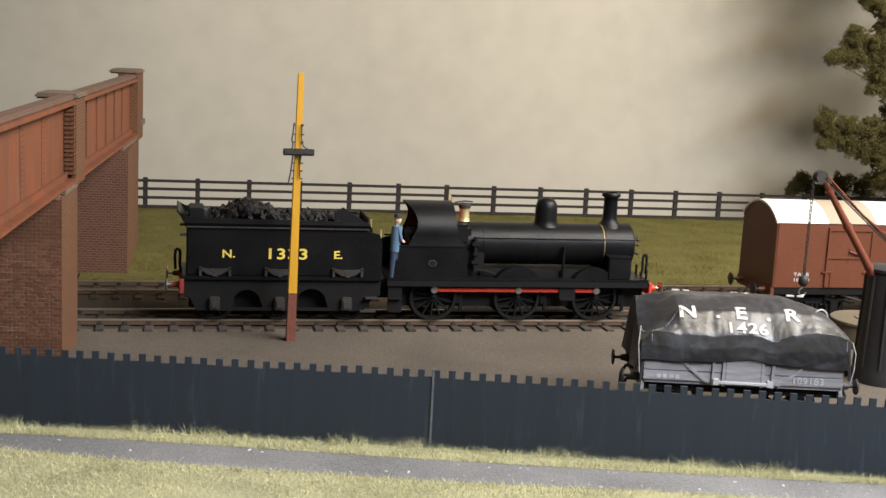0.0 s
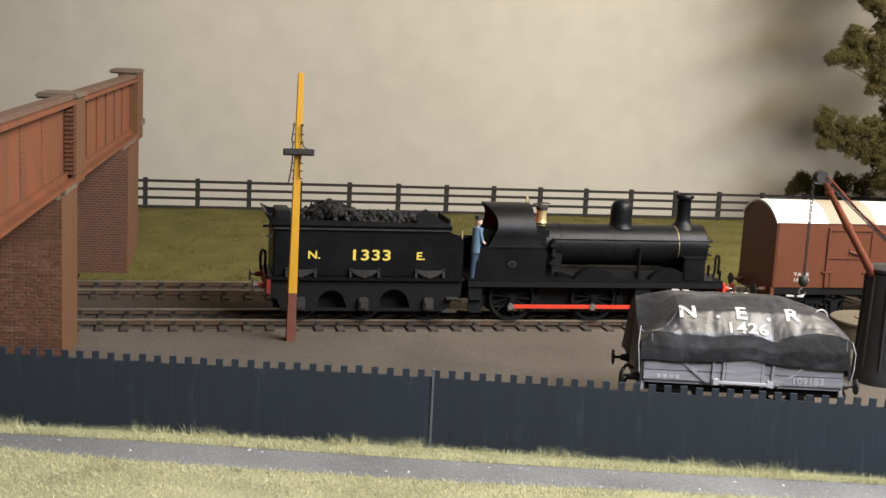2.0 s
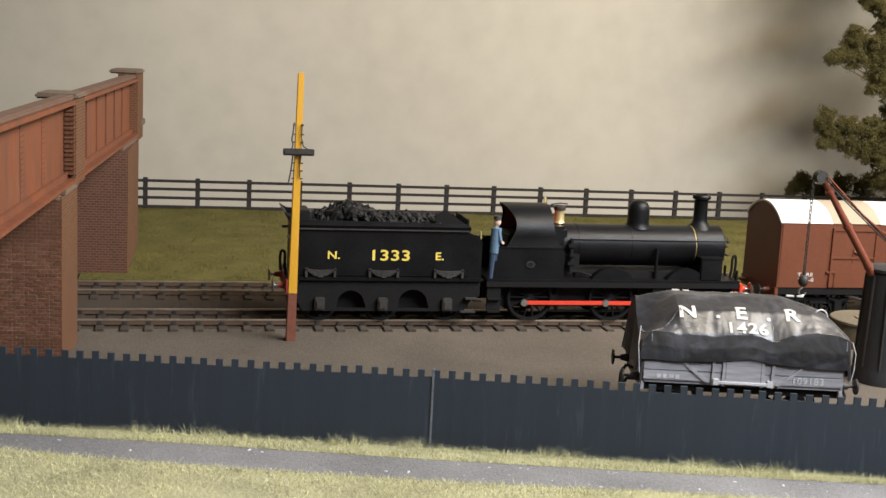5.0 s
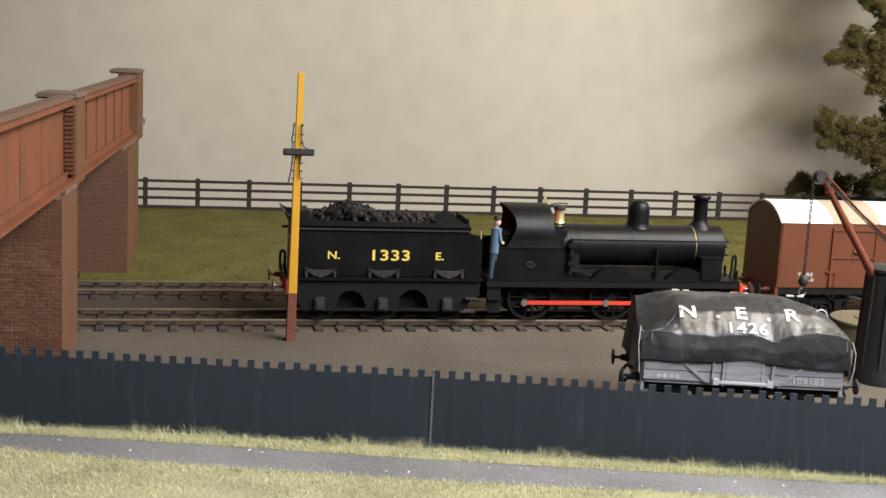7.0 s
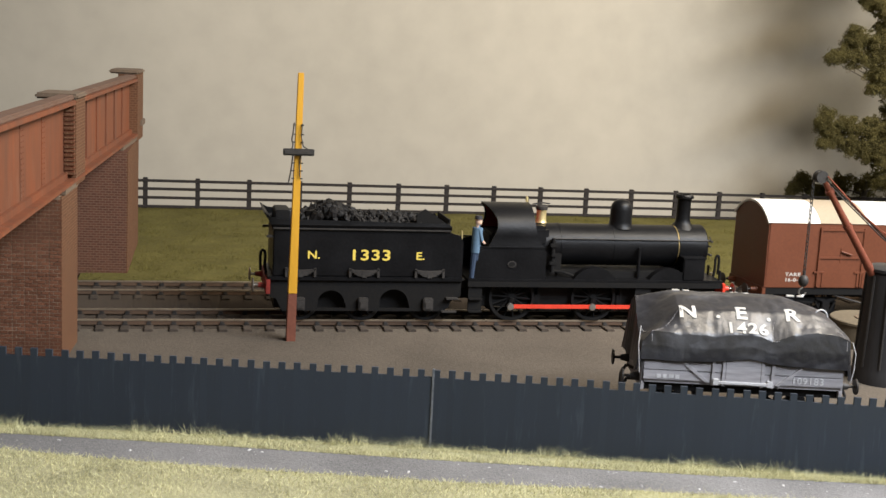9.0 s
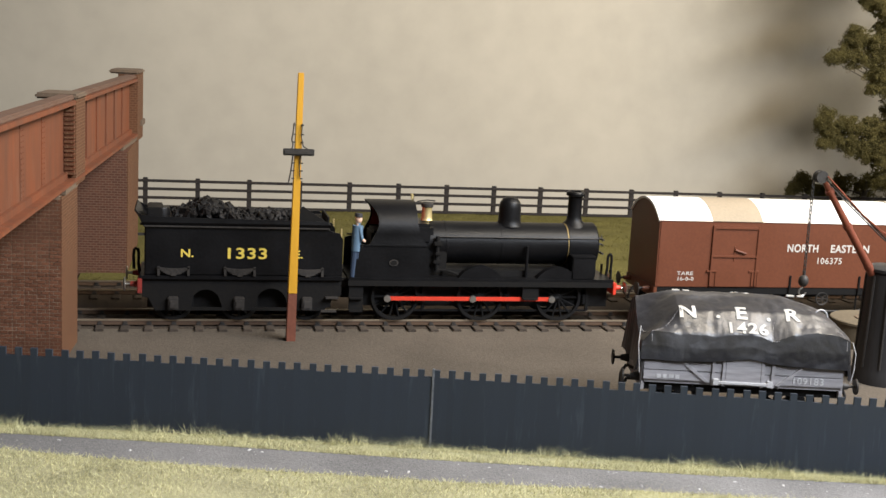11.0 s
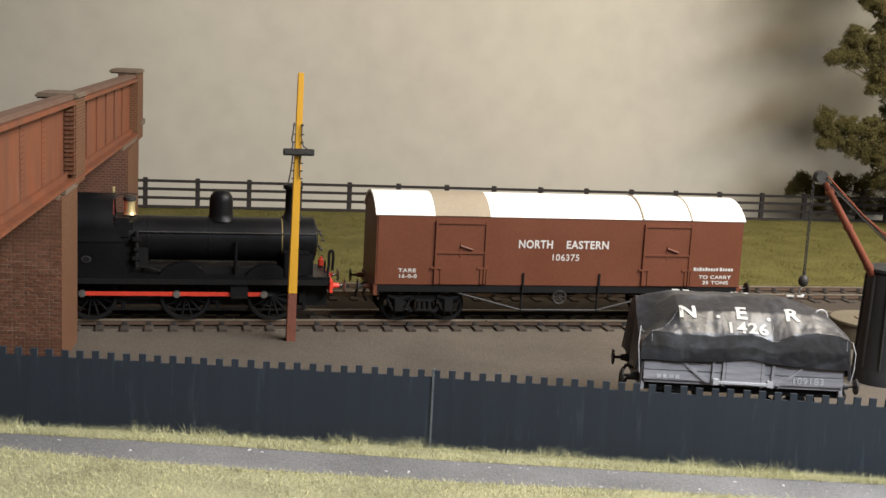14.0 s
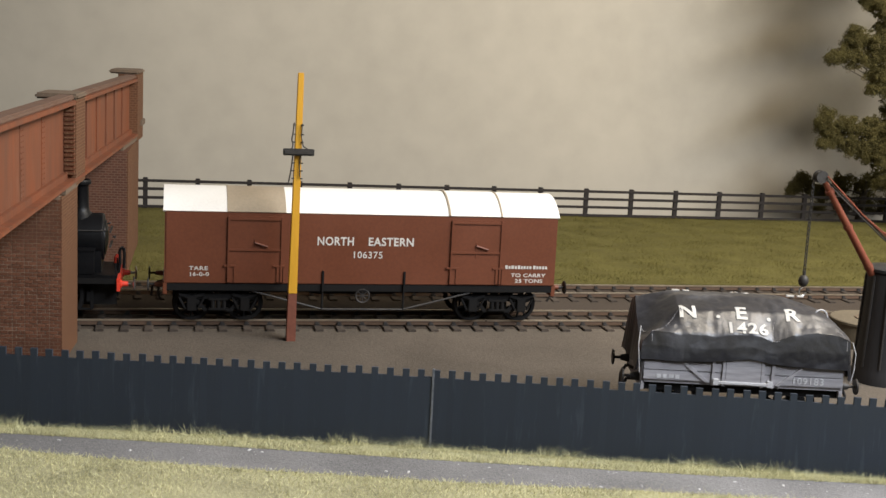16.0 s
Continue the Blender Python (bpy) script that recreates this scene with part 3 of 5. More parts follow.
def round_plinth():
    c = Vector((185.1, -38.2, 0))
    th = thing("round_plinth", c, "low round cream stone plinth on the yard ground", "plinth")
    part("drum", turned(B(), [(17.4, -1), (17.4, 2.2), (16.6, 2.6), (16.4, 9.0), (17.0, 9.3), (17.0, 10.2), (16.6, 10.5), (6.6, 10.5)], c, n=48), CREAM, th)
    part("rim", turned(B(), [(6.7, 10.4), (6.6, 10.9), (5.9, 10.9), (5.8, 10.5), (0.5, 10.45)], c, n=32), COPING, th, "raised ring on the plinth top")


round_plinth()

from mathutils.bvhtree import BVHTree


# ---- locomotive ----
AXLES = (40.4, 76.8, 111.4)
WHEEL_R, CRANK = 10.0, 3.6


def spoked_wheel(parent, x, y, r, spokes, name="wheel", boss=True, out=-1, weight=False):
    z = RAIL + r
    bm = B()
    turned(bm, [(r - 1.3, -1.1), (r + 0.6, -1.1), (r + 0.7, -0.8), (r, -0.5), (r, 1.1), (r - 1.2, 1.1), (r - 1.3, 0.6), (r - 1.3, -1.1)], axis="Y", n=36, closed=False)
    if out < 0:
        bmesh.ops.scale(bm, vec=(1, -1, 1), verts=bm.verts)
    w = part(name, bm, FRAME_BLACK, parent, "", at=(x, y, z))
    bm = B()
    for i in range(spokes):
        a = 2 * math.pi * i / spokes
        rod(bm, (math.cos(a) * 1.0, 0, math.sin(a) * 1.0), (math.cos(a) * (r - 1), 0, math.sin(a) * (r - 1)), 0.5, 0.38, 6)
    turned(bm, [(0.3, -1.0), (1.7, -0.9), (1.8, 0.6), (0.4, 0.7)], axis="Y", n=16)
    if boss:
        a = math.radians(210)
        rod(bm, (0, out * 0.9, 0), (math.cos(a) * CRANK, out * 0.9, math.sin(a) * CRANK), 1.3, 1.0, 8)
    part("spokes", bm, FRAME_BLACK, w, at=(x, y, z))
    return w


def buffer(th, x, y, z, way, red=True, head=2.9):
    bm = turned(B(), [(1.7, 0), (1.7, way * 0.6), (1.25, way * 0.8), (0.95, way * 3.2)], (x, y, z), "X", 16)
    part("buffer_stock", bm, (ROD_RED if way > 0 else BEAM_RED) if red else IRON, th, "red painted buffer stock" if red else "")
    bm = turned(B(), [(0.5, way * 3.0), (0.5, way * 5.0), (head * 0.9, way * 5.1), (head, way * 5.4), (head * 0.8, way * 5.8), (0.2, way * 6.0)], (x, y, z), "X", 20)
    part("buffer_head", bm, STEEL if red else IRON, th, "worn steel buffer head")


def lamp_iron(bm, x, y, z, h):
    bx(bm, x - 0.3, x + 0.3, y - 0.7, y + 0.7, z, z + h)


def vacuum_pipe(th, x, y, z, way):
    bm = B()
    wire(bm, [(x, y, z - 2), (x + way * 1.0, y, z + 3), (x + way * 0.9, y, z + 8), (x + way * 1.6, y, z + 9.4), (x + way * 2.8, y, z + 9.2), (x + way * 3.2, y, z + 6.5), (x + way * 2.9, y, z + 1)], 0.6, 8)
    part("vacuum_pipe", bm, FRAME_BLACK, th)


def locomotive():
    th = thing("steam_locomotive", (76, 0, RAIL), "satin black six-coupled steam locomotive with red rods", "locomotive")
    Y = 14.8
    # running plate
    bm = bx(B(), 20.0, 134.4, -Y, Y, 20.4, 21.6, 0.2)
    part("footplate", bm, LOCO_BLACK, th, smooth=False)
    for s in (-1, 1):
        bm = bx(B(), 20.0, 134.0, s * (Y - 0.2) - 0.3, s * (Y - 0.2) + 0.3, 18.2, 20.5)
        part("valance", bm, FRAME_BLACK, th, smooth=False)
    bm = bx(B(), 22, 134.0, -8.2, -7.4, 8.5, 20.4)
    bx(bm, 22, 134.0, 7.4, 8.2, 8.5, 20.4)
    bx(bm, 30, 128, -7.4, 7.4, 14, 20.4)
    part("mainframe", bm, FRAME_BLACK, th, smooth=False)
    bm = bx(B(), 134.2, 135.6, -15.5, 15.5, 15.2, 20.4, 0.2)
    part("buffer_beam", bm, ROD_RED, th, "red buffer beam", smooth=False)
    for s in (-1, 1):
        buffer(th, 135.4, s * 11.5, 17.6, 1)
    vacuum_pipe(th, 134.2, -4.0, 21.5, 0.8)
    bm = B()
    for y in (-12, 0.2, 12):
        lamp_iron(bm, 133.8, y, 21.4, 4.4)
    part("lamp_iron", bm, FRAME_BLACK, th, smooth=False)
    bm = turned(B(), [(1.0, 0), (1.3, 0.3), (1.2, 2.8), (0.6, 3.4), (0.6, 4.0)], (133.2, 10.2, 21.6), n=14)
    part("headlamp", bm, ROD_RED, th, "small red headlamp")
    # boiler, smokebox
    zc = 34.5
    bm = turned(B(), [(9.0, 47), (9.0, 115.4)], (0, 0, zc), "X", 48)
    part("boiler", bm, LOCO_BLACK, th, "matt black boiler barrel")
    for x in (62, 86):
        bm = turned(B(), [(9.0, x - 0.5), (9.14, x - 0.45), (9.14, x + 0.45), (9.0, x + 0.5)], (0, 0, zc), "X", 48)
        part("boiler_band", bm, LOCO_BLACK, th)
    bm = turned(B(), [(9.0, 114.9), (9.25, 114.95), (9.25, 115.35), (9.0, 115.4)], (0, 0, zc), "X", 48)
    part("brass_band", bm, DULL_BRASS, th, "thin brass smokebox ring")
    bm = turned(B(), [(9.1, 115.4), (9.5, 115.6), (9.5, 128.2), (9.0, 128.8), (7.2, 128.9), (7.0, 129.4), (3, 130.2), (0.4, 130.4)], (0, 0, zc), "X", 48)
    bx(bm, 115.6, 128, -8.5, 8.5, 21.5, 30)
    sb = part("smokebox", bm, LOCO_BLACK, th, "matt black smokebox with dished door")
    bm = rod(B(), (131.8, 0, zc), (133.2, 0, zc), 0.4, n=8)
    bx(bm, 132.6, 133.1, -2.4, 2.4, zc - 0.3, zc + 0.3)
    for z in (zc - 3, zc + 3):
        bx(bm, 130.9, 131.7, -7, 7, z - 0.35, z + 0.35)
    part("door_dart", bm, IRON, sb, smooth=False)
    bm = turned(B(), [(5.6, 42.2), (4.7, 43.6), (3.5, 45.0), (3.1, 46.6), (2.95, 55.0), (3.2, 55.4), (4.0, 55.8), (4.05, 56.8), (3.6, 57.5), (2.7, 57.5), (2.5, 50)], (119.6, 0, 0), n=32)
    part("chimney", bm, LOCO_BLACK, th, "black tapered chimney with rim")
    bm = turned(B(), [(5.9, 42.2), (5.0, 43.8), (4.8, 45.2), (4.75, 50.0), (4.4, 52.0), (3.4, 53.6), (1.8, 54.5), (0.2, 54.7)], (90.6, 0, 0), n=32)
    part("dome", bm, LOCO_BLACK, th, "rounded black steam dome")
    # safety valves in brass
    bm = turned(B(), [(2.6, 43.8), (2.35, 44.4), (2.2, 45.2), (2.1, 47.0), (2.15, 48.8), (2.3, 49.3)], (54.4, 0, 0), n=24)
    sv = part("safety_valve", bm, BRASS, th, "polished brass safety valve bonnet")
    bm = turned(B(), [(2.3, 49.3), (2.6, 49.6), (2.6, 50.8), (1.9, 51.4), (0.3, 51.6)], (54.4, 0, 0), n=24)
    part("valve_cap", bm, IRON, sv, "dark iron valve top")
    bm = B()
    wire(bm, [(48.5, -1.5, 50.2), (50, -1.5, 51.9), (54, -1.5, 52.5), (57.4, -1.5, 52.2)], 0.3)
    wire(bm, [(48.4, 2.0, 50.2), (48.6, 2.0, 53.8)], 0.45)
    part("whistle_pipe", bm, IRON, th)
    bm = bx(B(), 47.6, 48.6, 1.4, 2.6, 52.2, 54.6, 0.2)
    part("whistle", bm, BRASS, th)
    # handrail and pipework
    for s in (-1, 1):
        y = s * 9.0
        bm = rod(B(), (58, y, 38.3), (128.5, y, 38.3), 0.3, n=8)
        wire(bm, [(128.5, y, 38.3), (130.2, s * 7.8, 38.6), (130.6, s * 5.6, 39.4)], 0.3)
        for x in (68, 84, 101, 117, 128):
            bmesh.ops.create_icosphere(bm, subdivisions=1, radius=0.55, matrix=Matrix.Translation((x, s * 8.6, 38.3)))
        part("handrail", bm, IRON, th)
    bm = B()
    rod(bm, (96.4, -10.6, 21.6), (96.4, -10.4, 35), 0.7, n=10)
    part("feed_pipe", bm, LOCO_BLACK, th)
    bm = B()
    rod(bm, (57.5, -10.5, 24), (57.5, -10.2, 38.5), 0.9, n=10)
    bx(bm, 55.8, 59.6, -11.6, -9.4, 27.0, 28.6, 0.3)
    bx(bm, 55.8, 59.4, -11.6, -9.4, 34.6, 36.4, 0.3)
    bx(bm, 56.4, 58.8, -12.0, -9.4, 30.6, 32.0, 0.3)
    wire(bm, [(57.5, -10.5, 24.4), (62, -11, 24.2), (67, -11, 22.6)], 0.5)
    part("injector", bm, FRAME_BLACK, th)
    bm = bx(B(), 47.5, 56, -9.6, 9.6, 34.5, 43.4, 1.6)
    part("firebox_cladding", bm, LOCO_BLACK, th)
    # Added dark block: stands in for the shade between boiler and footplate.
    bm = bx(B(), 60, 114, -9.4, 9.4, 20, 24.4, 0.3)
    part("under_boiler_shade_block", bm, FRAME_BLACK, th, smooth=False)
    bm = bx(B(), 52, 62, -8.6, 8.6, 12, 34)
    part("firebox", bm, FRAME_BLACK, th, smooth=False)
    # splashers
    for x, r0 in ((75.8, 11.2), (109.6, 11.0)):
        for s in (-1, 1):
            zc2 = 15.6
            a = math.degrees(math.asin((21.5 - zc2) / r0))
            bm = plate(B(), arc(x, zc2, r0, a, 180 - a, 18), s * 10.5, s * 14.2)
            part("splasher", bm, LOCO_BLACK, th, "curved black wheel splasher", smooth=True)
    # cab: lower panels, wrapped roof
    for s in (-1, 1):
        bm = plate(B(), [(21.4, 21.6), (53.4, 21.6), (53.4, 33.2), (52.0, 34.8), (30, 34.8), (24, 34.4), (21.6, 33.6)], s * 14.3, s * 13.6)
        cp = part("cab_panel", bm, LOCO_BLACK, th, "black lower cab side", smooth=False)
        bm = bx(B(), 22.5, 52.6, s * 14.2 - 0.4, s * 14.2 + 0.4, 34.6, 35.3, 0.15)
        part("beading", bm, LOCO_BLACK, cp, smooth=False)
        bm = turned(B(), [(1.7, -0.25), (1.7, 0.25)], (38.6, s * 14.4, 27.9), "Y", 24)
        bmesh.ops.scale(bm, vec=(1.1, 1, 0.8), verts=bm.verts, space=Matrix.Translation((-38.6, 0, -27.9)))
        wp = part("works_plate", bm, IRON, cp, "small oval metal works plate")
        bm = turned(B(), [(1.3, -0.32), (1.3, 0.32)], (38.6, s * 14.4, 27.9), "Y", 24)
        bmesh.ops.scale(bm, vec=(1.1, 1, 0.8), verts=bm.verts, space=Matrix.Translation((-38.6, 0, -27.9)))
        part("plate_field", bm, FRAME_BLACK, wp)
    # wrap: half section from the side panels up over the roof, rear edge cut back low down
    bm = B()
    sect = []
    for i in range(25):
        t = i / 24
        a = radians(-8 + 196 * t)
        sect.append((-13.6 * math.cos(a), 39.6 + 12.6 * math.sin(a)))
    sect = [(-13.9, 35.0)] + sect + [(13.9, 35.0)]
    fr, bk, fi, bi = [], [], [], []
    for y, z in sect:
        k = (z - 35) / 17.2
        xr = 27.6 + 4.6 * math.sin(math.pi * min(1, max(0, k)) ** 1.2 * 0.9999) ** 0.8 + 0.6 * max(0, 1 - 4 * k)
        xf = 48.4 + max(0, 1 - k * 1.6) ** 2 * 4.0
        fr.append(bm.verts.new((xf, y, z)))
        bk.append(bm.verts.new((xr, y, z)))
    for i in range(len(sect) - 1):
        bm.faces.new((fr[i], fr[i + 1], bk[i + 1], bk[i]))
    bmesh.ops.recalc_face_normals(bm, faces=bm.faces)
    bmesh.ops.solidify(bm, geom=bm.faces[:], thickness=0.6)
    part("cab_roof", bm, LOCO_BLACK, th, "rounded black cab with roof and sides in one sweep")
    bm = B()
    plate(bm, [(y * 0.96, 35 + (z - 35) * 0.955) for y, z in sect], 0, 0.8)
    bm.transform(Matrix.Translation((47.8, 0, 0)) @ Matrix.Rotation(radians(90), 4, "Z"))
    part("spectacle_plate", bm, CAB_RED, th, "dark red cab front seen from inside", smooth=False)
    bm = B()
    ins = [(y * 0.955, 38.5 + (z - 38.5) * 0.945) for y, z in sect[2:-2]]
    fr = [bm.verts.new((47.6, y, z)) for y, z in ins]
    bk = [bm.verts.new((28.3 + 4.6 * max(0.0, math.sin(math.pi * min(1, max(0, (z - 35) / 16.6)) ** 1.2)) ** 0.8, y, z)) for y, z in ins]
    for i in range(len(ins) - 1):
        bm.faces.new((fr[i], bk[i], bk[i + 1], fr[i + 1]))
    bmesh.ops.recalc_face_normals(bm, faces=bm.faces)
    bmesh.ops.solidify(bm, geom=bm.faces[:], thickness=0.2)
    part("cab_lining", bm, CAB_RED, th, "dark red cab lining")
    bm = bx(B(), 30, 47.8, -8, 8, 21.6, 40, 1.0)
    part("backhead", bm, FRAME_BLACK, th, smooth=False)
    # cab steps, sand boxes, brake gear
    for s in (-1, 1):
        bm = bx(B(), 20.6, 26.5, s * 13.6 - 0.3, s * 13.6 + 0.3, 7.2, 20.6)
        for z in (7.6, 13.0):
            bx(bm, 20.8, 26.3, s * 14.4 - 1.2, s * 14.4 + 1.2, z - 0.3, z + 0.3)
        part("cab_step", bm, FRAME_BLACK, th, smooth=False)
        bm = bx(B(), 115.6, 125.6, s * 12.0 - 2.6, s * 12.0 + 2.6, 21.5, 31.2, 0.4)
        bx(bm, 115.2, 126.0, s * 12.0 - 2.9, s * 12.0 + 2.9, 30.9, 31.7, 0.2)
        part("sandbox", bm, LOCO_BLACK, th, "black sandbox beside the smokebox", smooth=False)
        bm = B()
        for x in (52.5, 89.5, 124.5):
            bx(bm, x - 0.7, x + 0.7, s * 9.6 - 0.6, s * 9.6 + 0.6, 7.0, 18.5, 0.2)
            bx(bm, x - 2.2, x - 0.6, s * 9.6 - 0.8, s * 9.6 + 0.8, 9.8, 14.2, 0.3)
        bx(bm, 46, 124.5, s * 9.6 - 0.3, s * 9.6 + 0.3, 6.6, 7.4)
        part("brake_gear", bm, FRAME_BLACK, th, smooth=False)
        bm = bx(B(), 94.5, 101.5, s * 13.6 - 0.35, s * 13.6 + 0.35, 12.8, 20.5)
        bx(bm, 94.8, 101.2, s * 14.2 - 1.0, s * 14.2 + 1.0, 12.6, 13.3)
        part("middle_step", bm, FRAME_BLACK, th, smooth=False)
    wheels, rods = [], []
    for x in AXLES:
        for s in (-1, 1):
            wheels.append((spoked_wheel(th, x, s * 9.8, WHEEL_R, 14, "driving_wheel", out=s), x, s * 9.8, WHEEL_R))
    a0 = radians(210)
    for s in (-1, 1):
        px, pz = CRANK * math.cos(a0), CRANK * math.sin(a0)
        cx, cz = AXLES[1], RAIL + WHEEL_R
        bm = B()
        bx(bm, AXLES[0] - cx, AXLES[2] - cx, -0.45, 0.45, -0.85, 0.85, 0.15)
        r = part("coupling_rod", bm, ROD_RED, th, "bright red coupling rod", at=(cx + px, s * 12.6, cz + pz), smooth=False)
        for x in AXLES:
            bm = turned(B(), [(0.4, -0.9), (1.45, -0.8), (1.45, 0.7), (0.8, 0.9), (0.3, 1.1)], (x - cx, 0, 0), "Y", 16)
            e = part("rod_end", bm, STEEL, r, "bright steel rod end", at=PLACE[r.name])
        rods.append((r, cx, s * 12.6, cz))
    return th, wheels, rods


LOCO, LOCO_WHEELS, LOCO_RODS = locomotive()


# ---- tender ----
def tender():
    th = thing("tender", (-23.5, 0, RAIL), "satin black six-wheeled coal tender with yellow lettering", "tender")
    Y = 14.2
    bm = bx(B(), -61.2, 11.5, -Y, Y, 21.8, 41.6, 0.5)
    part("tank", bm, LOCO_BLACK, th, "plain black tender tank side", smooth=False)
    for s in (-1, 1):
        bm = plate(B(), [(11.0, 21.8), (17.4, 21.8), (17.4, 37.0), (16.0, 39.6), (13.2, 40.2), (11.0, 41.2)], s * (Y - 1.0), s * (Y - 0.2))
        part("front_wing", bm, LOCO_BLACK, th, smooth=False)
    # flared coping and coal plates
    for s in (-1, 1):
        bm = B()
        vs = [bm.verts.new(p) for p in ((-61.4, s * (Y + 0.1), 41.4), (12.0, s * (Y + 0.1), 41.4), (12.0, s * (Y + 1.3), 43.2), (-62.4, s * (Y + 1.3), 43.2))]
        bm.faces.new(vs)
        vs2 = [bm.verts.new(p) for p in ((10.5, s * (Y + 1.1), 44.6), (-56, s * (Y + 1.1), 45.4), (-62.0, s * (Y + 1.1), 46.0), (-64.6, s * (Y + 0.6), 47.4))]
        bm.faces.new((vs[3], vs[2], *vs2))
        bmesh.ops.recalc_face_normals(bm, faces=bm.faces)
        bmesh.ops.solidify(bm, geom=bm.faces[:], thickness=0.6)
        part("coping_plate", bm, LOCO_BLACK, th, "flared black coal plate", smooth=False)
        bm = bx(B(), -61.6, 11.8, s * (Y + 0.5) - 0.5, s * (Y + 0.5) + 0.5, 41.2, 41.9, 0.15)
        part("beading", bm, IRON, th, smooth=False)
    bm = B()
    vs = [bm.verts.new(p) for p in ((-61.6, -Y, 41.2), (-61.6, Y, 41.2), (-63.0, Y, 44.6), (-65.2, Y, 47.6), (-65.2, -Y, 47.6), (-63.0, -Y, 44.6))]
    bm.faces.new((vs[0], vs[1], vs[2], vs[5]))
    bm.faces.new((vs[5], vs[2], vs[3], vs[4]))
    bmesh.ops.recalc_face_normals(bm, faces=bm.faces)
    bmesh.ops.solidify(bm, geom=bm.faces[:], thickness=0.6)
    part("rear_flare", bm, LOCO_BLACK, th, "outward flared rear plate", smooth=False)
    bm = bx(B(), -63, 17.5, -15, 15, 20.2, 21.8, 0.2)
    part("footplate", bm, LOCO_BLACK, th, smooth=False)
    bm = turned(B(), [(3.4, 41.5), (3.4, 46.5), (3.0, 47.3), (0.4, 47.6)], (-55.0, 0, 0), n=24)
    part("water_filler", bm, LOCO_BLACK, th)
    # outside frames, cut out between the axles
    top, low = 20.2, 7.6
    ax = (-49.9, -23.9, 3.4)
    outline = [(-62, top), (17.4, top), (17.4, 14), (14, 12.5), (11.5, low + 1), (10.5, low), (-4, low)]
    outline += [(-4.5, 10.5)] + arc(-11.0, 10.4, 6.2, 5, 175, 12) + [(-17.4, low), (-30.5, low), (-31, 10.5)] + arc(-37.0, 10.4, 5.6, 5, 175, 12) + [(-42.8, low), (-57, low), (-59.5, 12.5), (-62, 13)]
    for s in (-1, 1):
        bm = plate(B(), outline, s * 12.9, s * 13.7)
        part("side_frame", bm, FRAME_BLACK, th, "black outside frame with arched openings", smooth=False)
        for x in ax:
            bm = bx(B(), x - 2.1, x + 2.1, s * 14.4 - 1.3, s * 14.4 + 1.3, 7.8, 13.2, 0.4)
            bx(bm, x - 1.5, x + 1.5, s * 15.6 - 0.5, s * 15.6 + 0.5, 8.6, 12.0, 0.3)
            ab = part("axlebox", bm, IRON, th, "grey axlebox", smooth=False)
            bm = B()
            for i in range(5):
                w = 6.4 - i * 0.8
                pts = [(x - w + 2 * w * k / 8, 25.2 - 0.52 * i - 0.55 * (1 - ((k - 4) / 4) ** 2)) for k in range(9)]
                plate(bm, pts + [(px, pz - 0.46) for px, pz in pts[::-1]], s * 14.3, s * 15.5)
            bx(bm, x - 1.1, x + 1.1, s * 14.9 - 0.7, s * 14.9 + 0.7, 21.6, 24.4, 0.2)
            for q in (-5.8, 5.8):
                bx(bm, x + q - 0.55, x + q + 0.55, s * 14.9 - 0.6, s * 14.9 + 0.6, 21.7, 25.5, 0.15)
            part("leaf_spring", bm, IRON, th, "dusty leaf spring on the footplate", smooth=False)
        bm = bx(B(), -57, 11, s * 13.3 - 0.5, s * 13.3 + 0.5, 7.4, 8.6)
        part("keep_rail", bm, FRAME_BLACK, th, smooth=False)
        for z, x0, x1 in ((13.2, 10.8, 16.0), (7.6, 9.0, 15.4)):
            bm = bx(B(), x0, x1, s * 14.8 - 1.6, s * 14.8 + 1.6, z - 0.3, z + 0.3, 0.1)
            part("footstep", bm, IRON, th, smooth=False)
        bm = rod(B(), (16.6, s * 13.6, 22), (16.6, s * 13.6, 41.5), 0.35, n=8)
        part("grab_rail", bm, BRASS, th, "dull brass grab rail")
        bm = bx(B(), -63.8, -60.8, s * 13.0 - 0.5, s * 13.0 + 0.5, 37.5, 38.5)
        part("lamp_bracket", bm, IRON, th, smooth=False)
        buffer(th, -63.4, s * 11.5, 17.6, -1)
    bm = bx(B(), -63.8, -62, -15.4, 15.4, 14.6, 20.6, 0.2)
    part("buffer_beam", bm, BEAM_RED, th, "red buffer beam", smooth=False)
    vacuum_pipe(th, -62.8, -5.0, 21.5, -0.9)
    bm = plate(B(), [(-2.5, 44.0), (10.5, 44.0), (1.0, 50.2), (-2.5, 48.0)], -12.5, -11.7)
    part("coal_board", bm, FRAME_BLACK, th, "sloping coal board", smooth=False)
    bm = bx(B(), -60.5, -54.5, -11, 4, 43.5, 48.4, 0.4)
    part("tool_box", bm, FRAME_BLACK, th, smooth=False)
    # Added dark block so the arched openings look shaded from behind.
    bm = bx(B(), -60, 14, -8, 8, 7.5, 20.3)
    part("tender_shade_block", bm, FRAME_BLACK, th, smooth=False)
    bm = bx(B(), 11.2, 11.8, -12, 12, 22, 46)
    part("coal_bulkhead", bm, FRAME_BLACK, th, smooth=False)
    bm = bx(B(), 14, 20.5, -10, 10, 19.6, 20.6)
    part("fall_plate", bm, IRON, th, smooth=False)
    bm = bx(B(), 15.5, 21.5, -1.2, 1.2, 15, 17.5)
    part("drawbar", bm, IRON, th, smooth=False)
    wheels = []
